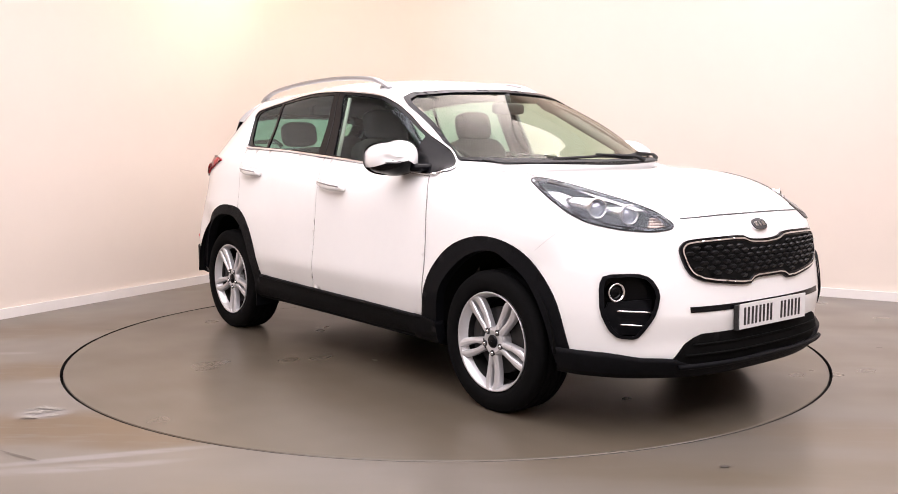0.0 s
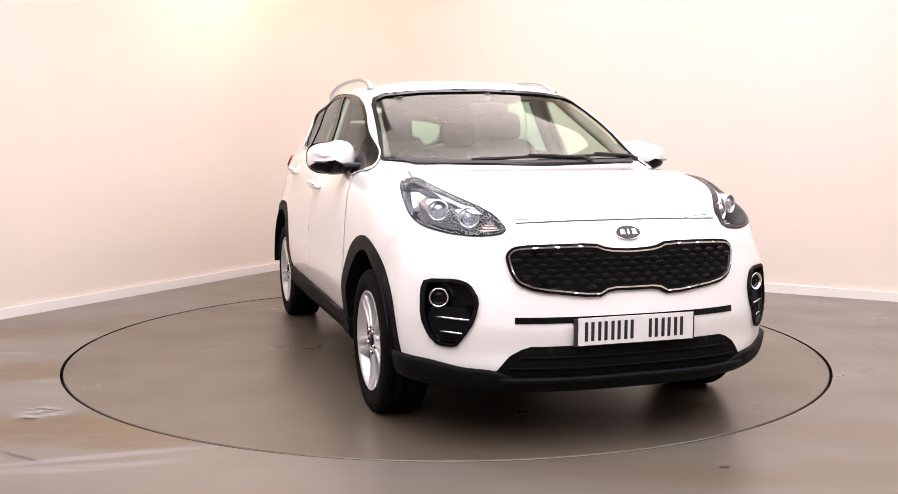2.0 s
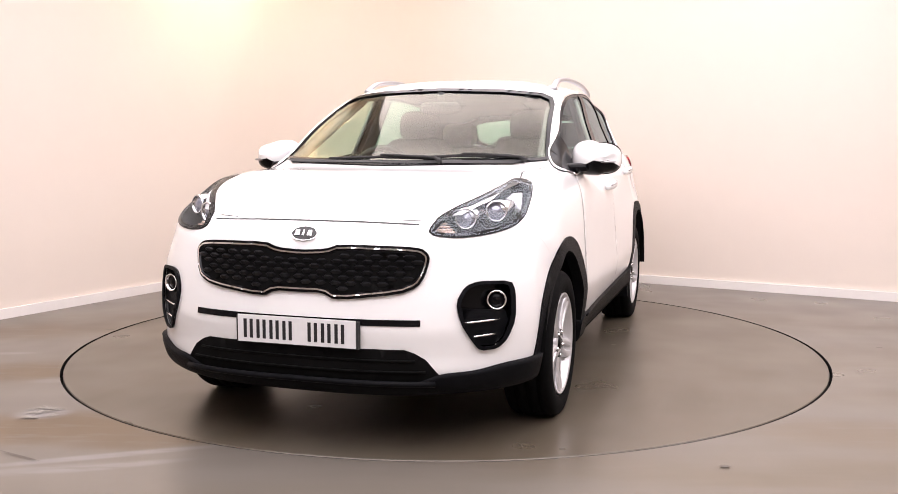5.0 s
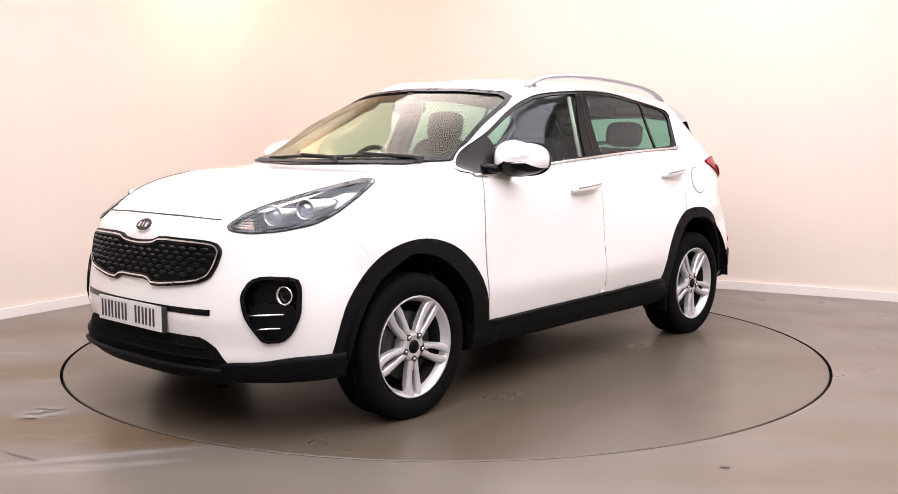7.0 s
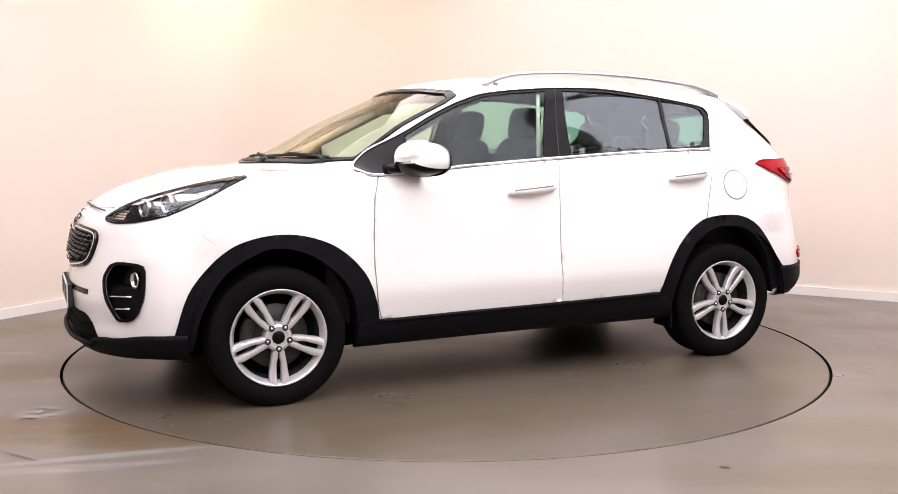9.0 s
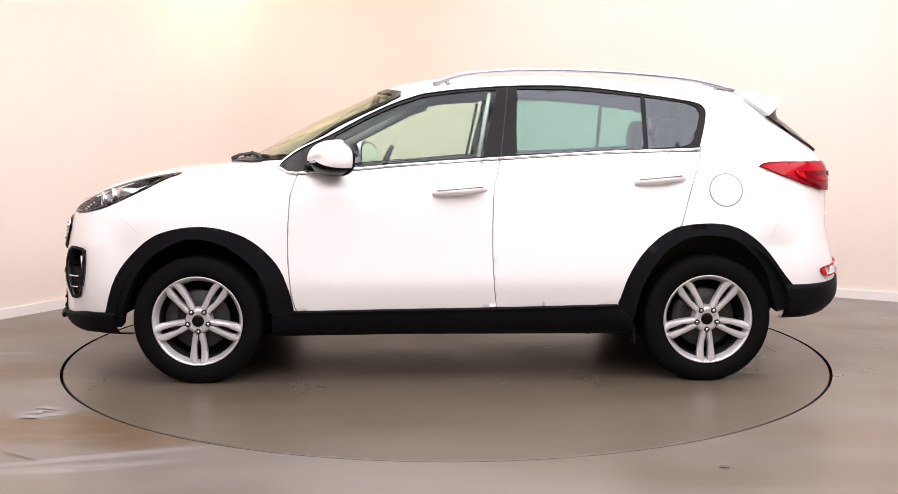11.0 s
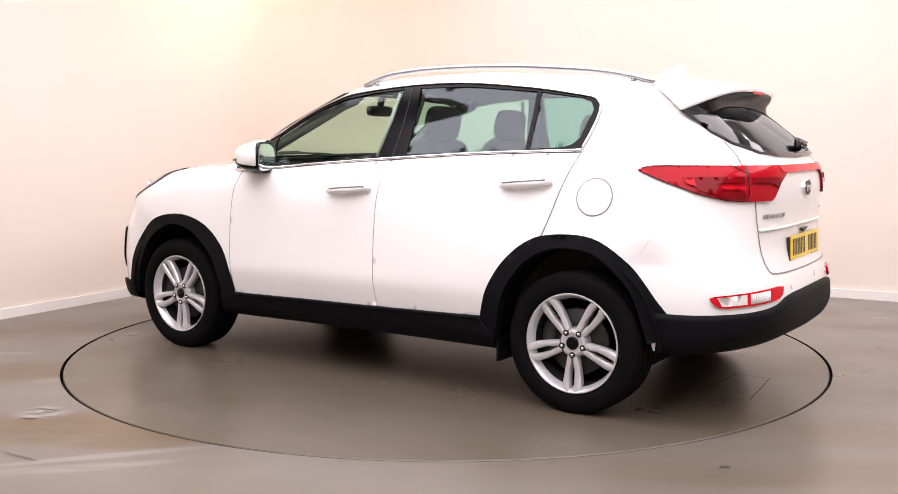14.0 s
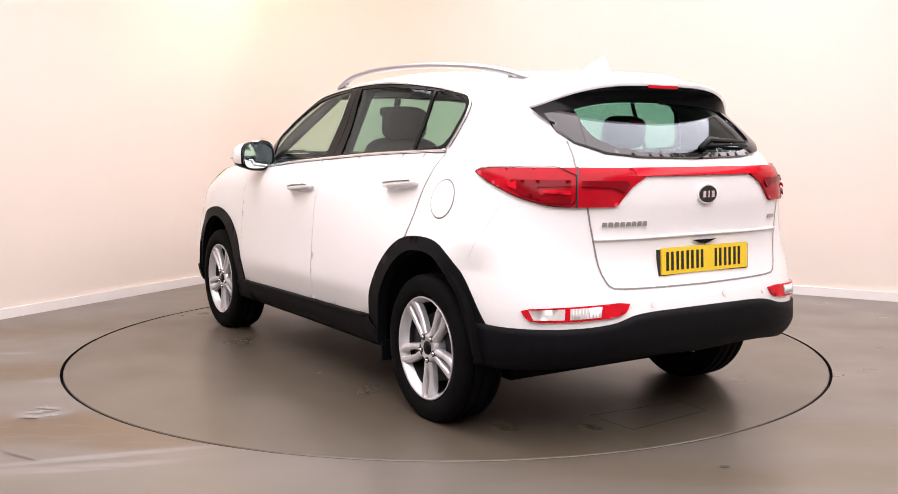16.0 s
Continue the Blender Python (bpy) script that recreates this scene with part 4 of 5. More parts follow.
SLOT = [(-.502, .535), (.502, .535), (.502, .560), (-.502, .560)]
part("bumper_slot", patch(SLOT, "F", .004, .004), BLACK, car, "narrow black slot across the bumper")
half = [(0, .443), (.44, .440), (.475, .428), (.52, .400), (.568, .338), (.52, .309), (0, .312)]
INTAKE = half + [(-y, z) for y, z in half[-2:0:-1]]
# no opening is cut: the shaded depth is put into a flat black patch
intake = part("lower_intake", patch(INTAKE, "F", .006, .01), DARK, car, "flat black patch for the shaded lower air intake")
for z in (.352, .395):
    w = .53 - (z - .34) * .9
    part("intake_slat", tube(line_on([(-w, z), (w, z)], "F", .010, .05), .005, 6), DARK, intake)
part("lip_ledge", tube(line_on([(-.55, .314), (0, .318), (.55, .314)], "F", .030, .05), .012, 8), CLAD, intake, "black lip edge")

# ---- front: fog lamps ----
fog_rim = dense(rounded(FOG, 1), .02)
fog_in = inset(fog_rim, .010)
n_f = len(fog_rim)
pocket = join(patch(fog_in, "F", -.055, 0), ([on("F", a, b, .006) for a, b in fog_rim] + [on("F", a, b, -.056) for a, b in fog_in], [(i, (i + 1) % n_f, n_f + (i + 1) % n_f, n_f + i) for i in range(n_f)]))
fog = pair("fog_lamp_housing", pocket, BLACK, car, "gloss black fog lamp surround")
pair("fog_lamp_panel", patch([(.655, .60), (.66, .545), (.70, .445), (.765, .445), (.795, .48), (.812, .545), (.80, .585)], "F", -.012, .03, step=.02), CLAD, fog, "black panel below the lamp")
pair("fog_lamp_rim", patch(rounded(FOG, 1), "F", .013, .006, [inset(rounded(FOG, 1), .014)], edge=.012), CLAD, fog, "raised black rim")
rc = Vector(FOG_AT)
f_aim = Matrix.Rotation(radians(-72), 3, "Z")
fm = lambda vf: ([rc + f_aim @ Vector(p) for p in vf[0]], vf[1])
pair("fog_lamp_ring", fm(lathe([(.036, -.02), (.041, .014), (.040, .020), (.034, .018), (.031, .0)], 28)), CHROME, fog, "chrome ring")
pair("fog_lamp_lens", fm(lathe([(.001, .014), (.014, .012), (.025, .006), (.034, -.004)], 24)), BLACK, fog, "smoky round lens")
for z, y0, y1 in ((.549, .660, .775), (.492, .682, .765)):
    pair("fog_lamp_bar", tube(line_on([(y0, z - .004), (y1, z + .002)], "F", .004), .0045, 6), CHROME, fog, "slim chrome blade")

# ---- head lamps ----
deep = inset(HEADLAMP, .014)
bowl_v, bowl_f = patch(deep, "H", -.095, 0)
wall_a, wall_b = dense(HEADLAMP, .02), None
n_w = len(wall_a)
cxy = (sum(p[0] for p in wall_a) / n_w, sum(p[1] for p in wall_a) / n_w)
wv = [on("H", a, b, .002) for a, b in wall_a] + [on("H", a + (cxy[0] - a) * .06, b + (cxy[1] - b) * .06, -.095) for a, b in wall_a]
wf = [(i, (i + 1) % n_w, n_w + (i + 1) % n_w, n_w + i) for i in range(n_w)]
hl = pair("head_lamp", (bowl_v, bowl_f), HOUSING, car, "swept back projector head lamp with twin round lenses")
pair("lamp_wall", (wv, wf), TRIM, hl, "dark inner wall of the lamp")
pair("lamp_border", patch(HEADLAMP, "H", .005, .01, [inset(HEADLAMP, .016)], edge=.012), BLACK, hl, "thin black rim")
LENS_DOME = material("projector_glass", (0.34, 0.35, 0.42), 0.10, 0.5, 1.0, 0.1, 20)
for c3 in (Vector(LENS_OUT), Vector(LENS_IN)):
    aim = Vector((.90, .40, .05)).normalized()
    rot = aim.to_track_quat("Y", "Z").to_matrix()
    mv = lambda vf: ([c3 + rot @ Vector(p) for p in vf[0]], vf[1])
    pair("lamp_ring", mv(lathe([(.038, -.02), (.044, .010), (.046, .016), (.042, .019), (.037, .016), (.034, -.002)], 32)), BOWL, hl, "bright ring round the lens")
    pair("projector_lens", mv(lathe([(.001, .020), (.012, .018), (.022, .013), (.030, .005), (.035, -.006)], 32)), LENS_DOME, hl, "domed glass lens")
    tail = [c3 + Vector((-.13 * u - .012, .035 * u, .018 * u)) for u in (0, .35, .7, 1.0)]
    pair("reflector_sleeve", tube(tail, [.042, .040, .035, .024], 16), BOWL, hl, "bright sleeve behind the lens")
pair("lamp_reflector", patch([(-.625, .990), (-.560, 1.058), (-.61, 1.058), (-.675, 1.035), (-.69, 1.005)], "H", -.024, .02), PLATE_W, hl, "white running light panel")
for k in range(5):
    z = .902 + .011 * k
    a0, a1 = -1.070 + .006 * abs(k - 1), -.990 - .004 * k
    pair("indicator_rib", tube([on("H", a0 + (a1 - a0) * j / 4, z, -.022) for j in range(5)], .0048, 6), AMBER, hl, "pale amber indicator rib")
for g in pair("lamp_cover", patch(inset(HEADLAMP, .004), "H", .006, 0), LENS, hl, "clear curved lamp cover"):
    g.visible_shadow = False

# ---- tail lamps ----
TAIL_O = [(-.574, 1.131), (-.60, 1.142), (-.64, 1.148), (-1.010, 1.150), (-1.010, .999), (-.902, 1.004), (-.777, 1.035), (-.657, 1.085)]
TAIL_I = [(-1.016, 1.150), (-1.262, 1.149), (-1.278, 1.117), (-1.225, 1.079), (-1.172, 1.010), (-1.155, 1.0), (-1.016, .999)]
tl = pair("tail_lamp", patch(TAIL_O, "Q", .012, .016, step=.016, edge=.012), RED, car, "long red wrap-round tail lamp")
ti = pair("tail_lamp_inner", patch(TAIL_I, "Q", .012, .016, step=.016, edge=.012), RED, car, "red tail lamp section on the tailgate")
pair("lamp_chamber", patch([(-.73, 1.100), (-.99, 1.102), (-.99, 1.080), (-.86, 1.075), (-.87, 1.045), (-.99, 1.035), (-.99, 1.014), (-.90, 1.014), (-.79, 1.045)], "Q", .0200, .004, step=.016, edge=.012), REDDARK, tl, "darker red chamber")
pair("lamp_segment", patch([(-.735, 1.094), (-.775, 1.095), (-.78, 1.062), (-.745, 1.072)], "Q", .0245, .004, step=.016), REDHOT, tl)
pair("lamp_segment", patch([(-.88, 1.064), (-.99, 1.062), (-.99, 1.046), (-.885, 1.052)], "Q", .0245, .004, step=.016), REDHOT, tl)
pair("lamp_chamber", patch([(-1.03, 1.100), (-1.20, 1.100), (-1.212, 1.085), (-1.19, 1.055), (-1.15, 1.075), (-1.03, 1.078)], "Q", .0200, .004, step=.016, edge=.012), REDDARK, ti, "darker red chamber")
pair("lamp_seam", ribbon([(-1.013, 1.152), (-1.013, .997)], "Q", .008, .0125), INK, tl)
pair("lamp_border", ribbon(rounded(TAIL_O, 1), "Q", .003, .0160, True), BLACK, tl)
part("tail_strip", patch([(-.36, 1.119), (.36, 1.119), (.372, 1.148), (-.372, 1.148)], "B", .015, .016, step=.016), REDHOT, car, "slim red strip joining the tail lamps")
REFL = rounded([(-.805, .594), (-1.0, .606), (-1.227, .617), (-1.216, .578), (-1.18, .558), (-1.009, .548), (-.858, .543), (-.822, .562)], 1)
rf = pair("rear_reflector", patch(REFL, "Q", .012, .016, step=.016, edge=.012), REDHOT, car, "red and clear lamp low in the rear bumper")
pair("reflector_lens", patch([(-.84, .590), (-.98, .598), (-.98, .556), (-.86, .553)], "Q", .0145, .002), CLEAR, rf, "clear reversing lens")
pair("reflector_lens", patch([(-1.0, .599), (-1.12, .604), (-1.115, .563), (-1.0, .556)], "Q", .0145, .002), CLEAR, rf, "clear reversing lens")
for k in range(9):
    a = -1.01 - .0125 * k
    pair("lens_rib", tube([on("Q", a, .562, .016), on("Q", a, .598, .016)], .002, 5), PLATE_W, rf)

# ---- tailgate ----
GATE = [(.556, 1.262), (.588, 1.146), (.572, 1.0), (.545, .855), (.525, .738), (.50, .685), (.47, .668), (.274, .663), (0, .660)]
pair("tailgate_seam", ribbon(rounded(GATE, 1, False), "B", .007, .0015), GAP, car, "shut line of the tailgate")
part("tailgate_crease", tube(line_on([(-.54, .868), (0, .870), (.54, .868)], "B", .003, .04), .007, 8), WHITE, car)
badge = []
for k in range(8):
    y = .512 - k * .027
    badge.append(patch([(y, .920), (y - .020, .920), (y - .018, .938), (y - .002, .938)], "B", .006, .004))
part("badge_bars", join(*badge), GREY_BADGE, car, "row of small grey badge bars")
part("badge_bars", patch([(-.47, .918), (-.53, .918), (-.53, .934), (-.47, .934)], "B", .006, .004), GREY_BADGE, car, "small grey badge bar")
part("tailgate_latch", patch([(-.10, .846), (-.03, .826), (.04, .846)], "B", .012, .008), BLACK, car, "black tailgate release")
for y, z in ((.30, .597), (-.12, .612), (-.38, .600)):
    part("parking_sensor", patch(oval("B", y, z, .012, .012, 16), "B", .005, .003), PLATE_W, car, "small round parking sensor")

# ---- spoiler ----
NU, NV = 40, 8
SP_W = .60                # half width at the lower corners
sv, sf = [], []
for i in range(NU + 1):
    e = math.sin(0.5 * math.pi * (2 * i / NU - 1))
    k = abs(e)
    root = on("T", -1.47 - .07 * k ** 2, .50 * e, .003)
    tip = Vector((-1.905 + .18 * k ** 3.2, SP_W * e, 1.520 - .113 * k ** 3.4))
    for j in range(NV + 1):
        u = j / NV
        p = root.lerp(tip, u)
        p.z += .014 * math.sin(math.pi * u) * (1 - .4 * k)
        p.y += .016 * e * math.sin(math.pi * u)
        sv.append(p)
for i in range(NU):
    for j in range(NV):
        a = i * (NV + 1) + j
        sf.append((a, a + NV + 1, a + NV + 2, a + 1))
lip0 = len(sv)
for i in range(NU + 1):
    q = sv[i * (NV + 1) + NV]
    sv.append(q + Vector((.010, 0, -.016 * (1 - abs(2 * i / NU - 1) ** 6) - .002)))
for i in range(NU):
    a, b = i * (NV + 1) + NV, (i + 1) * (NV + 1) + NV
    sf.append((a, b, lip0 + i + 1, lip0 + i))
# white side that closes the corner down to the body
for s in (1, -1):
    i = NU if s > 0 else 0
    side = [sv[i * (NV + 1) + j] for j in range(NV + 1)]
    b0 = len(sv)
    for p in side:
        q = on("L", p.x + .012, p.z - .006, -.004)
        sv.append(Vector((q.x, s * min(q.y, abs(p.y)), q.z)))
    for j in range(NV):
        a = i * (NV + 1) + j
        sf.append((a, a + 1, b0 + j + 1, b0 + j))
spoiler = part("roof_spoiler", (sv, sf), WHITE, car, "white roof spoiler over the rear window")
uv, uf = [], []
for i in range(NU + 1):
    q = sv[lip0 + i]
    e = math.sin(0.5 * math.pi * (2 * i / NU - 1))
    base = on("B", .545 * e, 1.425 - .07 * abs(e) ** 3, .010)
    mid = q.lerp(base, .5) + Vector((.03 * (1 - abs(e)), 0, .018 * (1 - abs(e) ** 3)))
    uv += [q, mid, base]
for i in range(NU):
    for j in range(2):
        a = 3 * i + j
        uf.append((a, a + 3, a + 4, a + 1))
part("spoiler_underside", (uv, uf), BLACK, spoiler, "black underside of the spoiler")
for s in (1, -1):
    i = NU if s > 0 else 0
    part("spoiler_fin", ([sv[lip0 + i], uv[3 * i + 2], on("B", s * .560, 1.315, .012)], [(0, 1, 2)]), BLACK, spoiler, "black fin between spoiler and rear window", False)
part("brake_light", (lambda c: ([c + Vector(p) for p in ((0, .09, -.010), (0, -.09, -.010), (0, -.09, .010), (0, .09, .010), (.02, .09, -.010), (.02, -.09, -.010))], [(0, 1, 2, 3), (0, 4, 5, 1)]))(Vector((-1.897, 0, 1.503))), REDHOT, spoiler, "red high-level brake light", False)

# ---- wipers, aerial, rails ----
rwp = part("rear_wiper", tube([on("B", -.05, 1.215, .02), on("B", -.12, 1.245, .035), on("B", -.36, 1.236, .03)], [.018, .014, .006], 8), BLACK, car, "black rear wiper arm")
part("wiper_blade", tube([on("B", -.08, 1.232, .018), on("B", -.22, 1.236, .018), on("B", -.38, 1.230, .018)], .007, 6), SEAM, rwp)
for pts in ([(-.34, 1.162), (-.05, 1.172), (.26, 1.166)], [(.10, 1.168), (.35, 1.180), (.63, 1.172)]):
    wp = part("wiper", tube(line_on(pts, "F", .014, .05), .008, 6), SEAM, car, "black windscreen wiper blade")
    a, b = pts[1], pts[2]
    part("wiper_arm", tube([on("F", a[0], a[1], .026), on("F", b[0] - .02, b[1] - .01, .03), on("F", b[0] + .02, b[1] - .022, .02)], [.006, .009, .014], 6), SEAM, wp)
part("wiper_cowl", patch([(-.60, 1.146), (.60, 1.146), (.66, 1.162), (.30, 1.158), (0, 1.156), (-.30, 1.158), (-.66, 1.162)], "F", .0135, .006, step=.012, edge=.012), SEAM, car, "black scuttle panel")
fin = [(-1.34, 0, 1.592), (-1.42, 0, 1.628), (-1.505, 0, 1.660), (-1.525, 0, 1.585)]
fv_, ff_ = [], []
for k, (x, _, z) in enumerate(fin):
    w = (.006, .014, .006, .03)[k]
    fv_ += [(x, w, z), (x, -w, z), (x, .035 if k in (0, 3) else .03, 1.585), (x, -.035 if k in (0, 3) else -.03, 1.585)]
for k in range(3):
    a, b = 4 * k, 4 * k + 4
    ff_ += [(a, b, b + 1, a + 1), (a, a + 2, b + 2, b), (a + 1, b + 1, b + 3, a + 3)]
ff_.append((12, 14, 15, 13))
part("aerial", (fv_, ff_), WHITE, car, "white shark fin aerial", False)
RAIL_D = .005
RAIL = [(.11, .585, 1.572), (.02, .582, 1.610), (-.071, .580, 1.632), (-.29, .578, 1.650), (-.598, .575, 1.652), (-.902, .568, 1.641), (-1.20, .548, 1.617), (-1.348, .53, 1.598), (-1.48, .505, 1.570), (-1.555, .488, 1.545)]
rl = pair("roof_rail", tube(rounded([Vector(p) - Vector((0, 0, RAIL_D)) for p in RAIL], 2, False), .019, 10, False, .72), SATIN, car, "satin silver roof rail")
feet = [tube([(x, y, z - .004), (x - .02 * (1 if x > 0 else -1), y - .002, z - .045)], .013, 8) for x, y, z in ((.04, .582, 1.600), (-1.46, .508, 1.572))]
for ft in feet:
    pair("rail_foot", ft, SATIN, rl, "silver rail foot")

# ---- door mirrors ----
MIR = Vector((.640, .948, 1.174))
MROT = Matrix.Rotation(radians(16), 3, "Z")


def mirror_shell(pick, n=40, m=14):
    """A rounded cap, flat at the back where the glass sits; pick chooses its faces by height."""
    v, f = [], []
    for j in range(m + 1):
        u = j / m
        x = -.070 + .165 * u
        k = max(.02, 1 - max(0.0, (u - .12) / .88) ** 2.4) ** .5
        for i in range(n):
            w = 2 * math.pi * i / n
            c, q = math.cos(w), math.sin(w)
            y = math.copysign(abs(c) ** .72, c) * (.122 if c < 0 else .114) * (.55 + .45 * k)
            z = math.copysign(abs(q) ** .72, q) * (.072 + .010 * (c < 0)) * (1 if q < 0 else 1.05 - .12 * c) * k
            v.append((x - .030 * max(0, c) ** 2, y * (k ** .35), z))
    for j in range(m):
        for i in range(n):
            q = (j * n + i, j * n + (i + 1) % n, (j + 1) * n + (i + 1) % n, (j + 1) * n + i)
            if pick(math.sin(2 * math.pi * (i + .5) / n)):
                f.append(q)
    if pick(0):
        f.append(tuple(range(m * n, m * n + n)))
    return [MIR + MROT @ (1.10 * Vector(p)) for p in v], f


lower = lambda q: q < -.40
mir = pair("door_mirror", mirror_shell(lambda q: not lower(q)), WHITE, car, "white door mirror cap above a black base")
pair("mirror_base", mirror_shell(lower), BLACK, mir, "gloss black lower housing")
pair("mirror_arm", blob(.725, .835, 1.128, .055, .075, .024, .6, .6, 16), BLACK, mir, "black mirror arm")
strip = [MIR + MROT @ Vector((.097 - 3.6 * y * y, 1.12 * y, -.016 + .02 * abs(y))) for y in (-.02, .0, .02, .04, .055, .068)]
pair("indicator", tube(strip, [.003, .006, .007, .007, .006, .003], 8, False, .9), SATIN, mir, "slim clear indicator strip")
face = lambda k, dx: [MIR + MROT @ Vector((-.078 + dx - .030 * max(0, math.cos(w)) ** 2, k * math.copysign(abs(math.cos(w)) ** .72, math.cos(w)) * .128, k * math.copysign(abs(math.sin(w)) ** .72, math.sin(w)) * .083)) for w in [2 * math.pi * i / 40 for i in range(40)]]
pair("mirror_glass", ([MIR + MROT @ Vector((-.080, 0, 0))] + face(.90, -.002), [(0, 1 + i, 1 + (i + 1) % 40) for i in range(40)]), material("silvered_mirror", (0.80, 0.88, 0.86), 0.02, 1.0), mir, "mirror glass", False)
pair("mirror_rim", (face(1.03, 0) + face(.88, -.0005) + face(1.03, .012), [q for i in range(40) for q in ((i, (i + 1) % 40, 40 + (i + 1) % 40, 40 + i), (i, 80 + i, 80 + (i + 1) % 40, (i + 1) % 40))]), BLACK, mir)

# ---- wheels ----
def wheel_mesh():
    parts = {}
    parts["tyre"] = lathe([(.232, .085), (.240, .102), (.262, .113), (.290, .112), (.318, .107), (.330, .096), (.3355, .082), (.336, .060), (.328, .057), (.328, .049), (.3365, .046), (.3365, .010), (.328, .008), (.328, -.004), (.3365, -.006),
                           (.3365, -.046), (.328, -.049), (.328, -.057), (.336, -.060), (.3355, -.082), (.325, -.100), (.300, -.108), (.24, -.105), (.225, -.09)], 64)
    parts["rim"] = lathe([(.226, .078), (.234, .100), (.236, .104), (.231, .107), (.224, .098), (.214, .074), (.208, .062)], 64)
    parts["rim_barrel"] = lathe([(.208, .062), (.206, .03), (.20, -.03), (.205, -.09)], 48)
    spokes = []
    for k in range(5):
        base = radians(-90 + 72 * k)
        ca, sa = math.cos(base), math.sin(base)
        for s in (-1, 1):
            v, f = [], []
            for j in range(13):
                u = j / 12
                r = .062 + (.229 - .062) * u
                slot = max(0.0, min(1.0, (u - .20) / .18)) * (1 - .55 * max(0.0, (u - .72) / .28) ** 2)
                e_in = .0015 + .0095 * slot
                e_out = .027 + .026 * u ** .8 - .016 * max(0.0, (u - .70) / .30) ** 2
                y = .088 - .006 * math.sin(math.pi * u) + .010 * u
                w, off = (e_out - e_in) / 2, s * (e_in + e_out) / 2
                for du, dy in ((-w, -.030), (-w * .97, -.003), (-w * .70, .004), (0, .0055), (w * .70, .002), (w * .97, -.005), (w, -.030)):
                    t = off + s * du
                    v.append((r * ca - t * sa, y + dy, r * sa + t * ca))
            for j in range(12):
                for i in range(6):
                    f.append((7 * j + i, 7 * j + i + 1, 7 * j + 8 + i, 7 * j + 7 + i))
            spokes.append((v, f))
    hub = lathe([(.001, .086), (.034, .088), (.052, .091), (.064, .086), (.070, .070), (.072, .05), (.072, .0)], 40)
    parts["spokes"] = join(hub, *spokes)
    parts["brake_disc"] = lathe([(.06, .035), (.155, .035), (.158, .030), (.158, .008), (.07, .006)], 48)
    # black disc added to stand for shade between the spokes
    parts["wheel_shade_disc"] = lathe([(.001, -.02), (.10, -.02), (.208, -.02)], 40)
    parts["hub_cap"] = lathe([(.001, .097), (.024, .096), (.030, .093), (.032, .086)], 32)
    cal = []
    for k in range(9):
        a = radians(-35 + 70 * k / 8)
        for r in (.115, .175):
            for y in (.012, .055):
                cal.append((r * math.cos(a), y, r * math.sin(a)))
    cfc = []
    for k in range(8):
        a = 4 * k
        cfc += [(a + 1, a + 3, a + 7, a + 5), (a + 2, a + 6, a + 7, a + 3), (a, a + 1, a + 5, a + 4)]
    parts["caliper"] = (cal, cfc)
    return parts


WHEEL = wheel_mesh()
# barrel and brake parts darkened: shade behind the spokes put into their colour
WMATS = {"rim_barrel": ALLOYDARK, "tyre": RUBBER, "rim": ALLOY, "spokes": ALLOY, "brake_disc": ALLOYDARK, "wheel_shade_disc": DARK, "hub_cap": BLACK, "caliper": ALLOYDARK}
WLABEL = {"tyre": "black rubber tyre with grooved tread", "spokes": "five twin silver alloy spokes", "hub_cap": "black centre cap", "brake_disc": "grey iron brake disc"}
shared = {}


def share(name, vf, mat, smooth=True):
    if name not in shared:
        me = bpy.data.meshes.new(name)
        me.from_pydata([tuple(p) for p in vf[0]], [], [tuple(q) for q in vf[1]])
        me.polygons.foreach_set("use_smooth", [smooth] * len(me.polygons))
        me.materials.append(mat)
        shared[name] = me
    return shared[name]


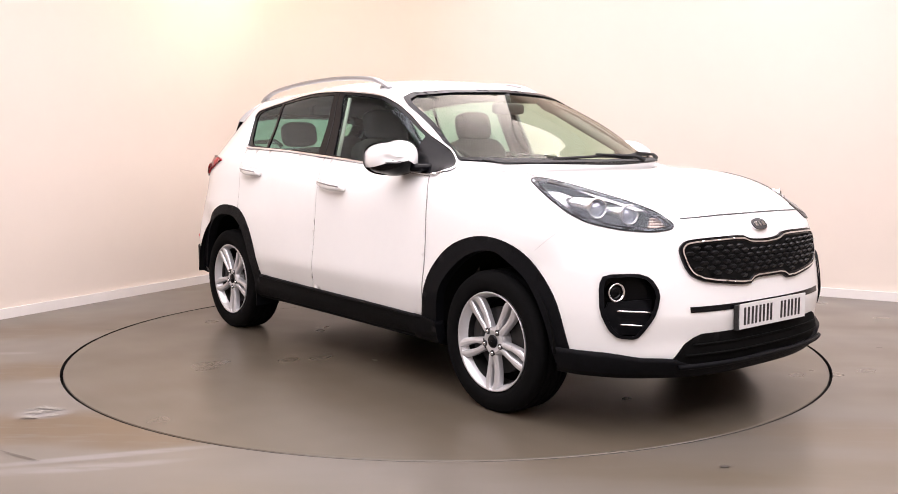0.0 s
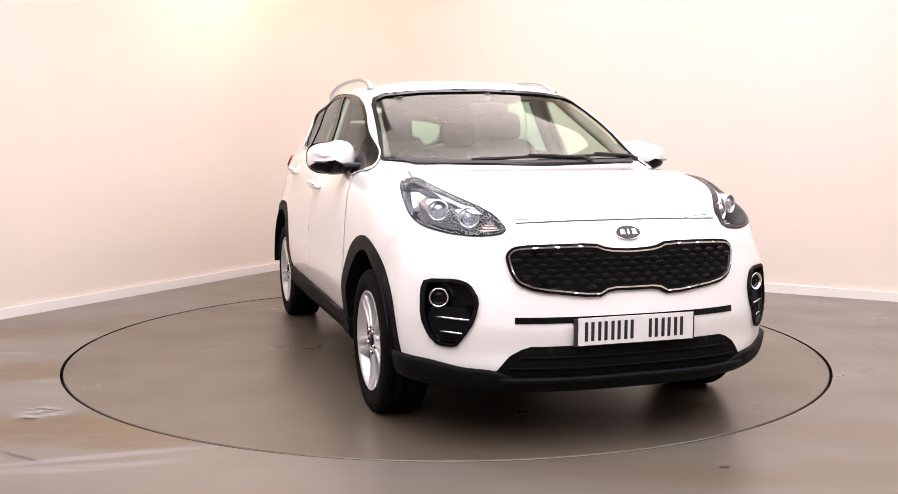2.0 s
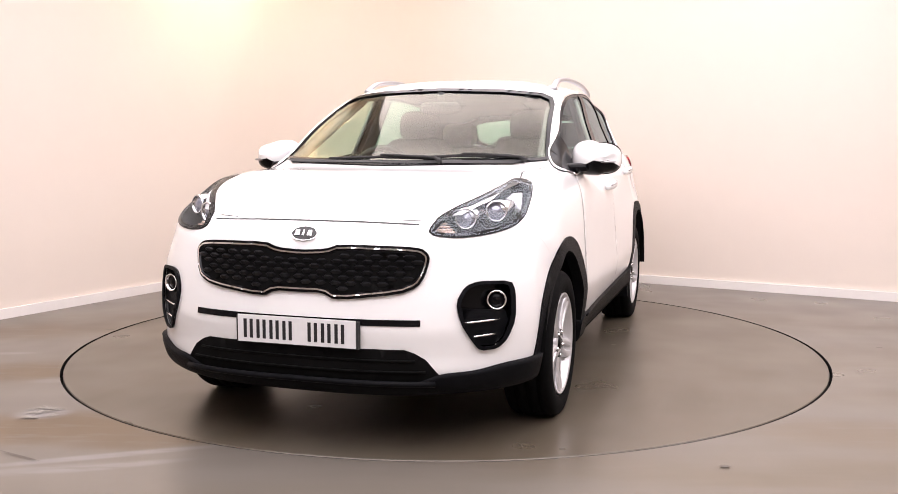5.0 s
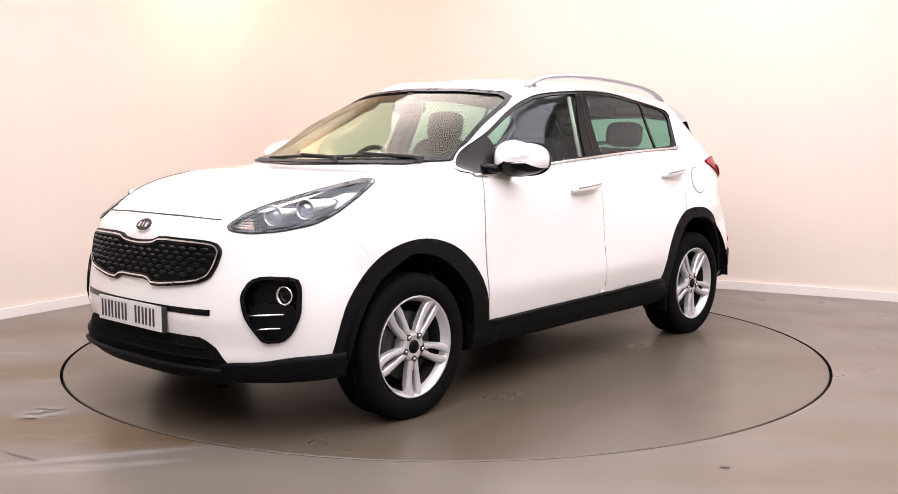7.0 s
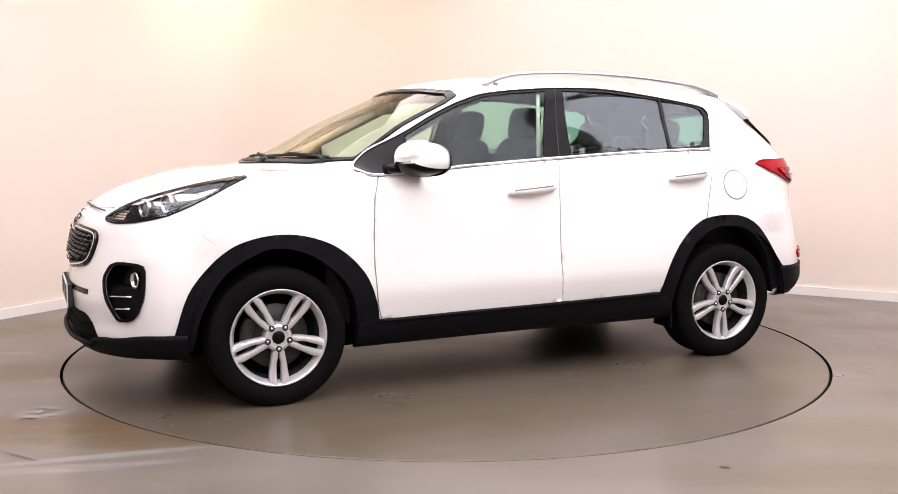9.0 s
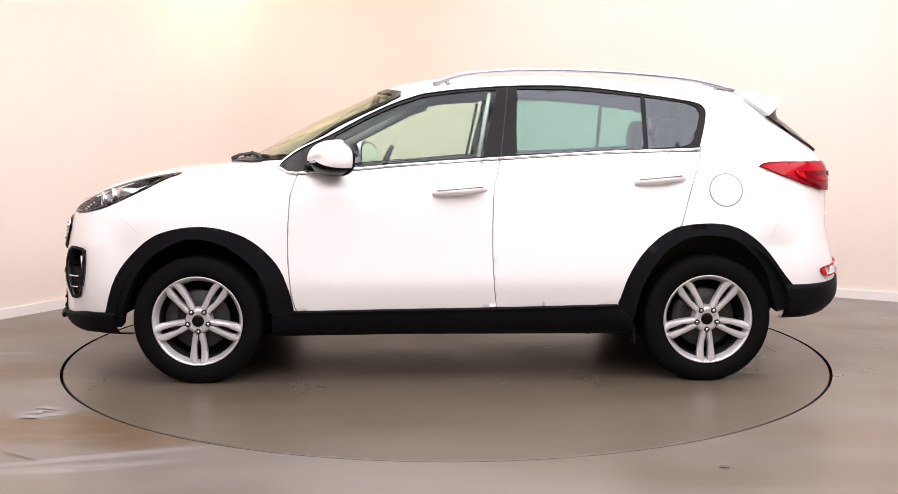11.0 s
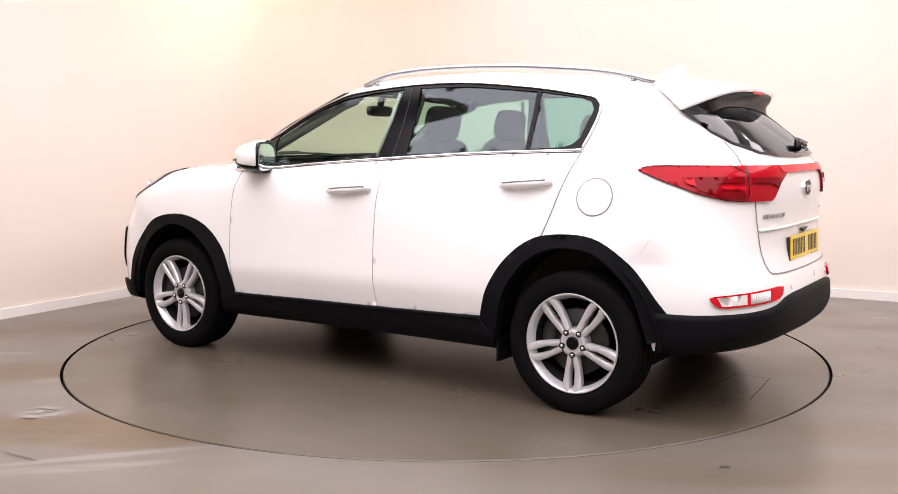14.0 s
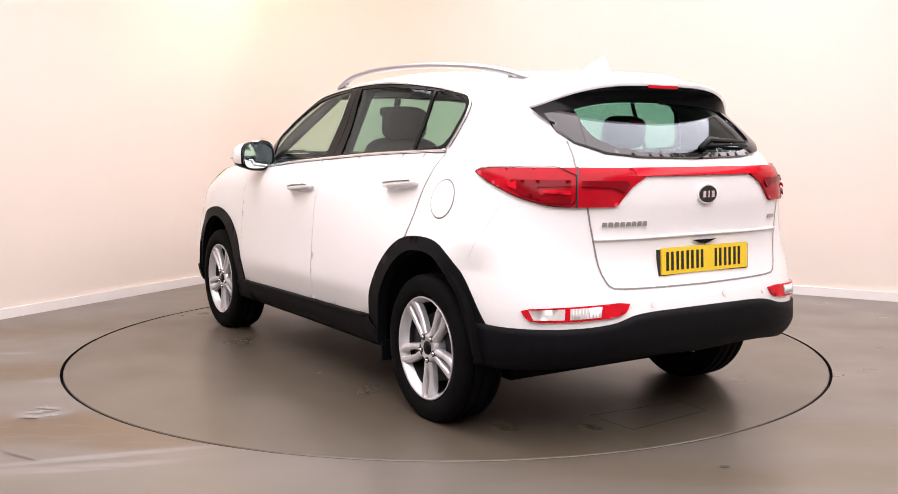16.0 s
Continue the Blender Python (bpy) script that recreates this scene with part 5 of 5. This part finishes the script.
nut_vf = lathe([(.001, .099), (.0055, .099), (.0075, .096), (.0085, .086)], 12)
nut_shade_vf = lathe([(.001, .0925), (.0135, .0930), (.0150, .0925), (.0155, .086)], 16)
for wx, wy, turn in ((1.337, .803, 0), (-1.335, .785, 0), (1.337, -.803, 180), (-1.335, -.785, 180)):
    w = new("wheel", share("rim", WHEEL["rim"], ALLOY))
    w.parent = car
    w["label"] = "seventeen-inch silver alloy wheel with five twin spokes"
    w.matrix_basis = pose(wx, wy, .331, 0, 0, turn)
    for nm in ("tyre", "rim_barrel", "spokes", "brake_disc", "wheel_shade_disc", "hub_cap", "caliper"):
        o = new(nm, share(nm, WHEEL[nm], WMATS[nm], nm != "spokes"))
        o.parent = w
        if nm in WLABEL:
            o["label"] = WLABEL[nm]
    for k in range(5):
        a = radians(-90 + 72 * k)
        o = new("lug_nut", share("lug_nut", nut_vf, CHROME))
        o.parent = w
        o.location = (.056 * math.cos(a), 0, .056 * math.sin(a))
        # raised black disc under each nut, coloured as the shade of its well
        o = new("nut_well_shade", share("nut_well_shade", nut_shade_vf, INK))
        o.parent = w
        o.location = (.056 * math.cos(a), 0, .056 * math.sin(a))
    # dark liner inside the arch
    s = 1 if turn == 0 else -1
    lv, lf = [], []
    for k in range(25):
        a = math.pi * (.0 + 1.0 * k / 24)
        r = .415 if wx > 0 else .432
        for y in (.45, .915):
            lv.append((wx + r * math.cos(a), s * y, .345 + r * math.sin(a)))
    for k in range(24):
        lf.append((2 * k, 2 * k + 1, 2 * k + 3, 2 * k + 2))
    lf.append(tuple(range(0, 50, 2)))
    part("arch_liner", (lv, lf), DARK, car, "matt black wheel arch liner")

# ---- underbody and mud flaps ----
part("underbody", box_vf(-1.60, 1.75, -.60, .60, .20, .36), DARK, car, "dark underbody", False)
part("sill_floor", join(box_vf(-.93, .93, -.88, .88, .262, .30)), DARK, car, "", False)
pair("mud_flap", join(box_vf(-.952, -.940, .74, .90, .20, .30)), CLAD, car, "small black mud flap", False)

# ---- cabin ----
tub = [(-1.75, .66, .34), (1.05, .72, .34), (1.05, .72, 1.07), (.6, .775, 1.09), (-.235, .775, 1.15), (-1.2, .72, 1.19), (-1.75, .60, 1.15)]
tv = [(x, y, z) for x, y, z in tub] + [(x, -y, z) for x, y, z in tub]
part("cabin_trim", (tv, [(0, 1, 2, 3, 4, 5, 6), (13, 12, 11, 10, 9, 8, 7), (0, 7, 8, 1), (0, 6, 13, 7)]), TRIM, car, "dark door cards and carpet", False)
dash = []
for k in range(17):
    y = -.74 + 1.48 * k / 16
    for x, z in ((1.16 - .28 * abs(y / .8) ** 2.2, 1.10), (.86, 1.118), (.68, 1.10), (.60, 1.04), (.62, .70)):
        dash.append((x, y, z + (.03 if (-.55 < y < -.18 and x < .9) else 0)))
dfc = [(5 * k + j, 5 * k + j + 1, 5 * k + 6 + j, 5 * k + 5 + j) for k in range(16) for j in range(4)]
part("dashboard", (dash, dfc), TRIM, car, "dark grey moulded dashboard")
wheel_c = Vector((.45, -.37, 1.06))
tilt = Matrix.Rotation(radians(-25), 3, "Y")
sw = part("steering_wheel", tube([wheel_c + tilt @ Vector((0, .185 * math.cos(2 * math.pi * k / 32), .185 * math.sin(2 * math.pi * k / 32))) for k in range(32)], .015, 8, True), INK, car, "black steering wheel on the offside")
part("wheel_boss", join(blob(.46, -.37, 1.055, .035, .075, .06, .6, .6, 16), tube([wheel_c + Vector((0, -.17, 0)), wheel_c + Vector((0, .17, 0))], .014, 6)), TRIM, sw)


def seat(sx, sy, width, back_top, name="seat", rests=(0,)):
    lean = Matrix.Rotation(radians(-16), 3, "Y")
    cush = blob(sx + .20, sy, .62, .27, width, .09, .35, .4, 24)
    st = part(name, cush, FABRIC, car, "charcoal fabric car seat")
    hgt = (back_top - .62) / 2
    part("backrest", blob(sx - .12, sy, .62 + hgt, .075, width, hgt + .03, .4, .4, 24, lean), FABRIC, st)
    return st


def headrest(st, x, y, z, ry=.125, rz=.085):
    part("headrest", blob(x, y, z, .055, ry, rz, .55, .55, 20, Matrix.Rotation(radians(-10), 3, "Y")), FABRIC, st, "padded charcoal headrest")
    part("headrest_post", join(tube([(x + .01, y - .05, z - .16), (x, y - .05, z - .03)], .007, 6), tube([(x + .01, y + .05, z - .16), (x, y + .05, z - .03)], .007, 6)), CHROME, st)


for sy in (.37, -.37):
    s_ = seat(-.05, sy, .245, 1.26)
    headrest(s_, -.265, sy, 1.362, .135, .095)
bench = seat(-.98, 0, .66, 1.20, "rear_bench")
for sy in (.40, -.40):
    headrest(bench, -1.22, sy, 1.31, .13, .085)
headrest(bench, -1.22, 0, 1.235, .11, .065)
mi = part("interior_mirror", blob(.46, .012, 1.452, .025, .12, .034, .5, .5, 20), INK, car, "black interior mirror")
part("mirror_stalk", tube([(.46, .012, 1.47), (.44, .012, 1.535)], .022, 8), INK, mi)
pair("pillar_trim", tube([(-.24, .745, 1.17), (-.30, .62, 1.53)], .035, 8), TRIM, car)
pair("pillar_trim", tube([(-.125, .79, 1.17), (-.19, .66, 1.515)], .011, 8), PILLAR, car, "pale edge of the inner door pillar")
pair("pillar_trim", tube([(.86, .69, 1.16), (.14, .59, 1.52)], .028, 8), LINING, car)


# ---- movement ----
def motions():
    rows_table, rows_car = [], []
    for t, a in TURN:
        c, s = math.cos(radians(a)), math.sin(radians(a))
        rows_table.append((t, pose(0, 0, 0, 0, 0, a)))
        rows_car.append((t, pose(c * CAR_X - s * CAR_Y, s * CAR_X + c * CAR_Y, 0, 0, 0, a)))
    walk(table, rows_table)
    walk(car, rows_car)


motions()
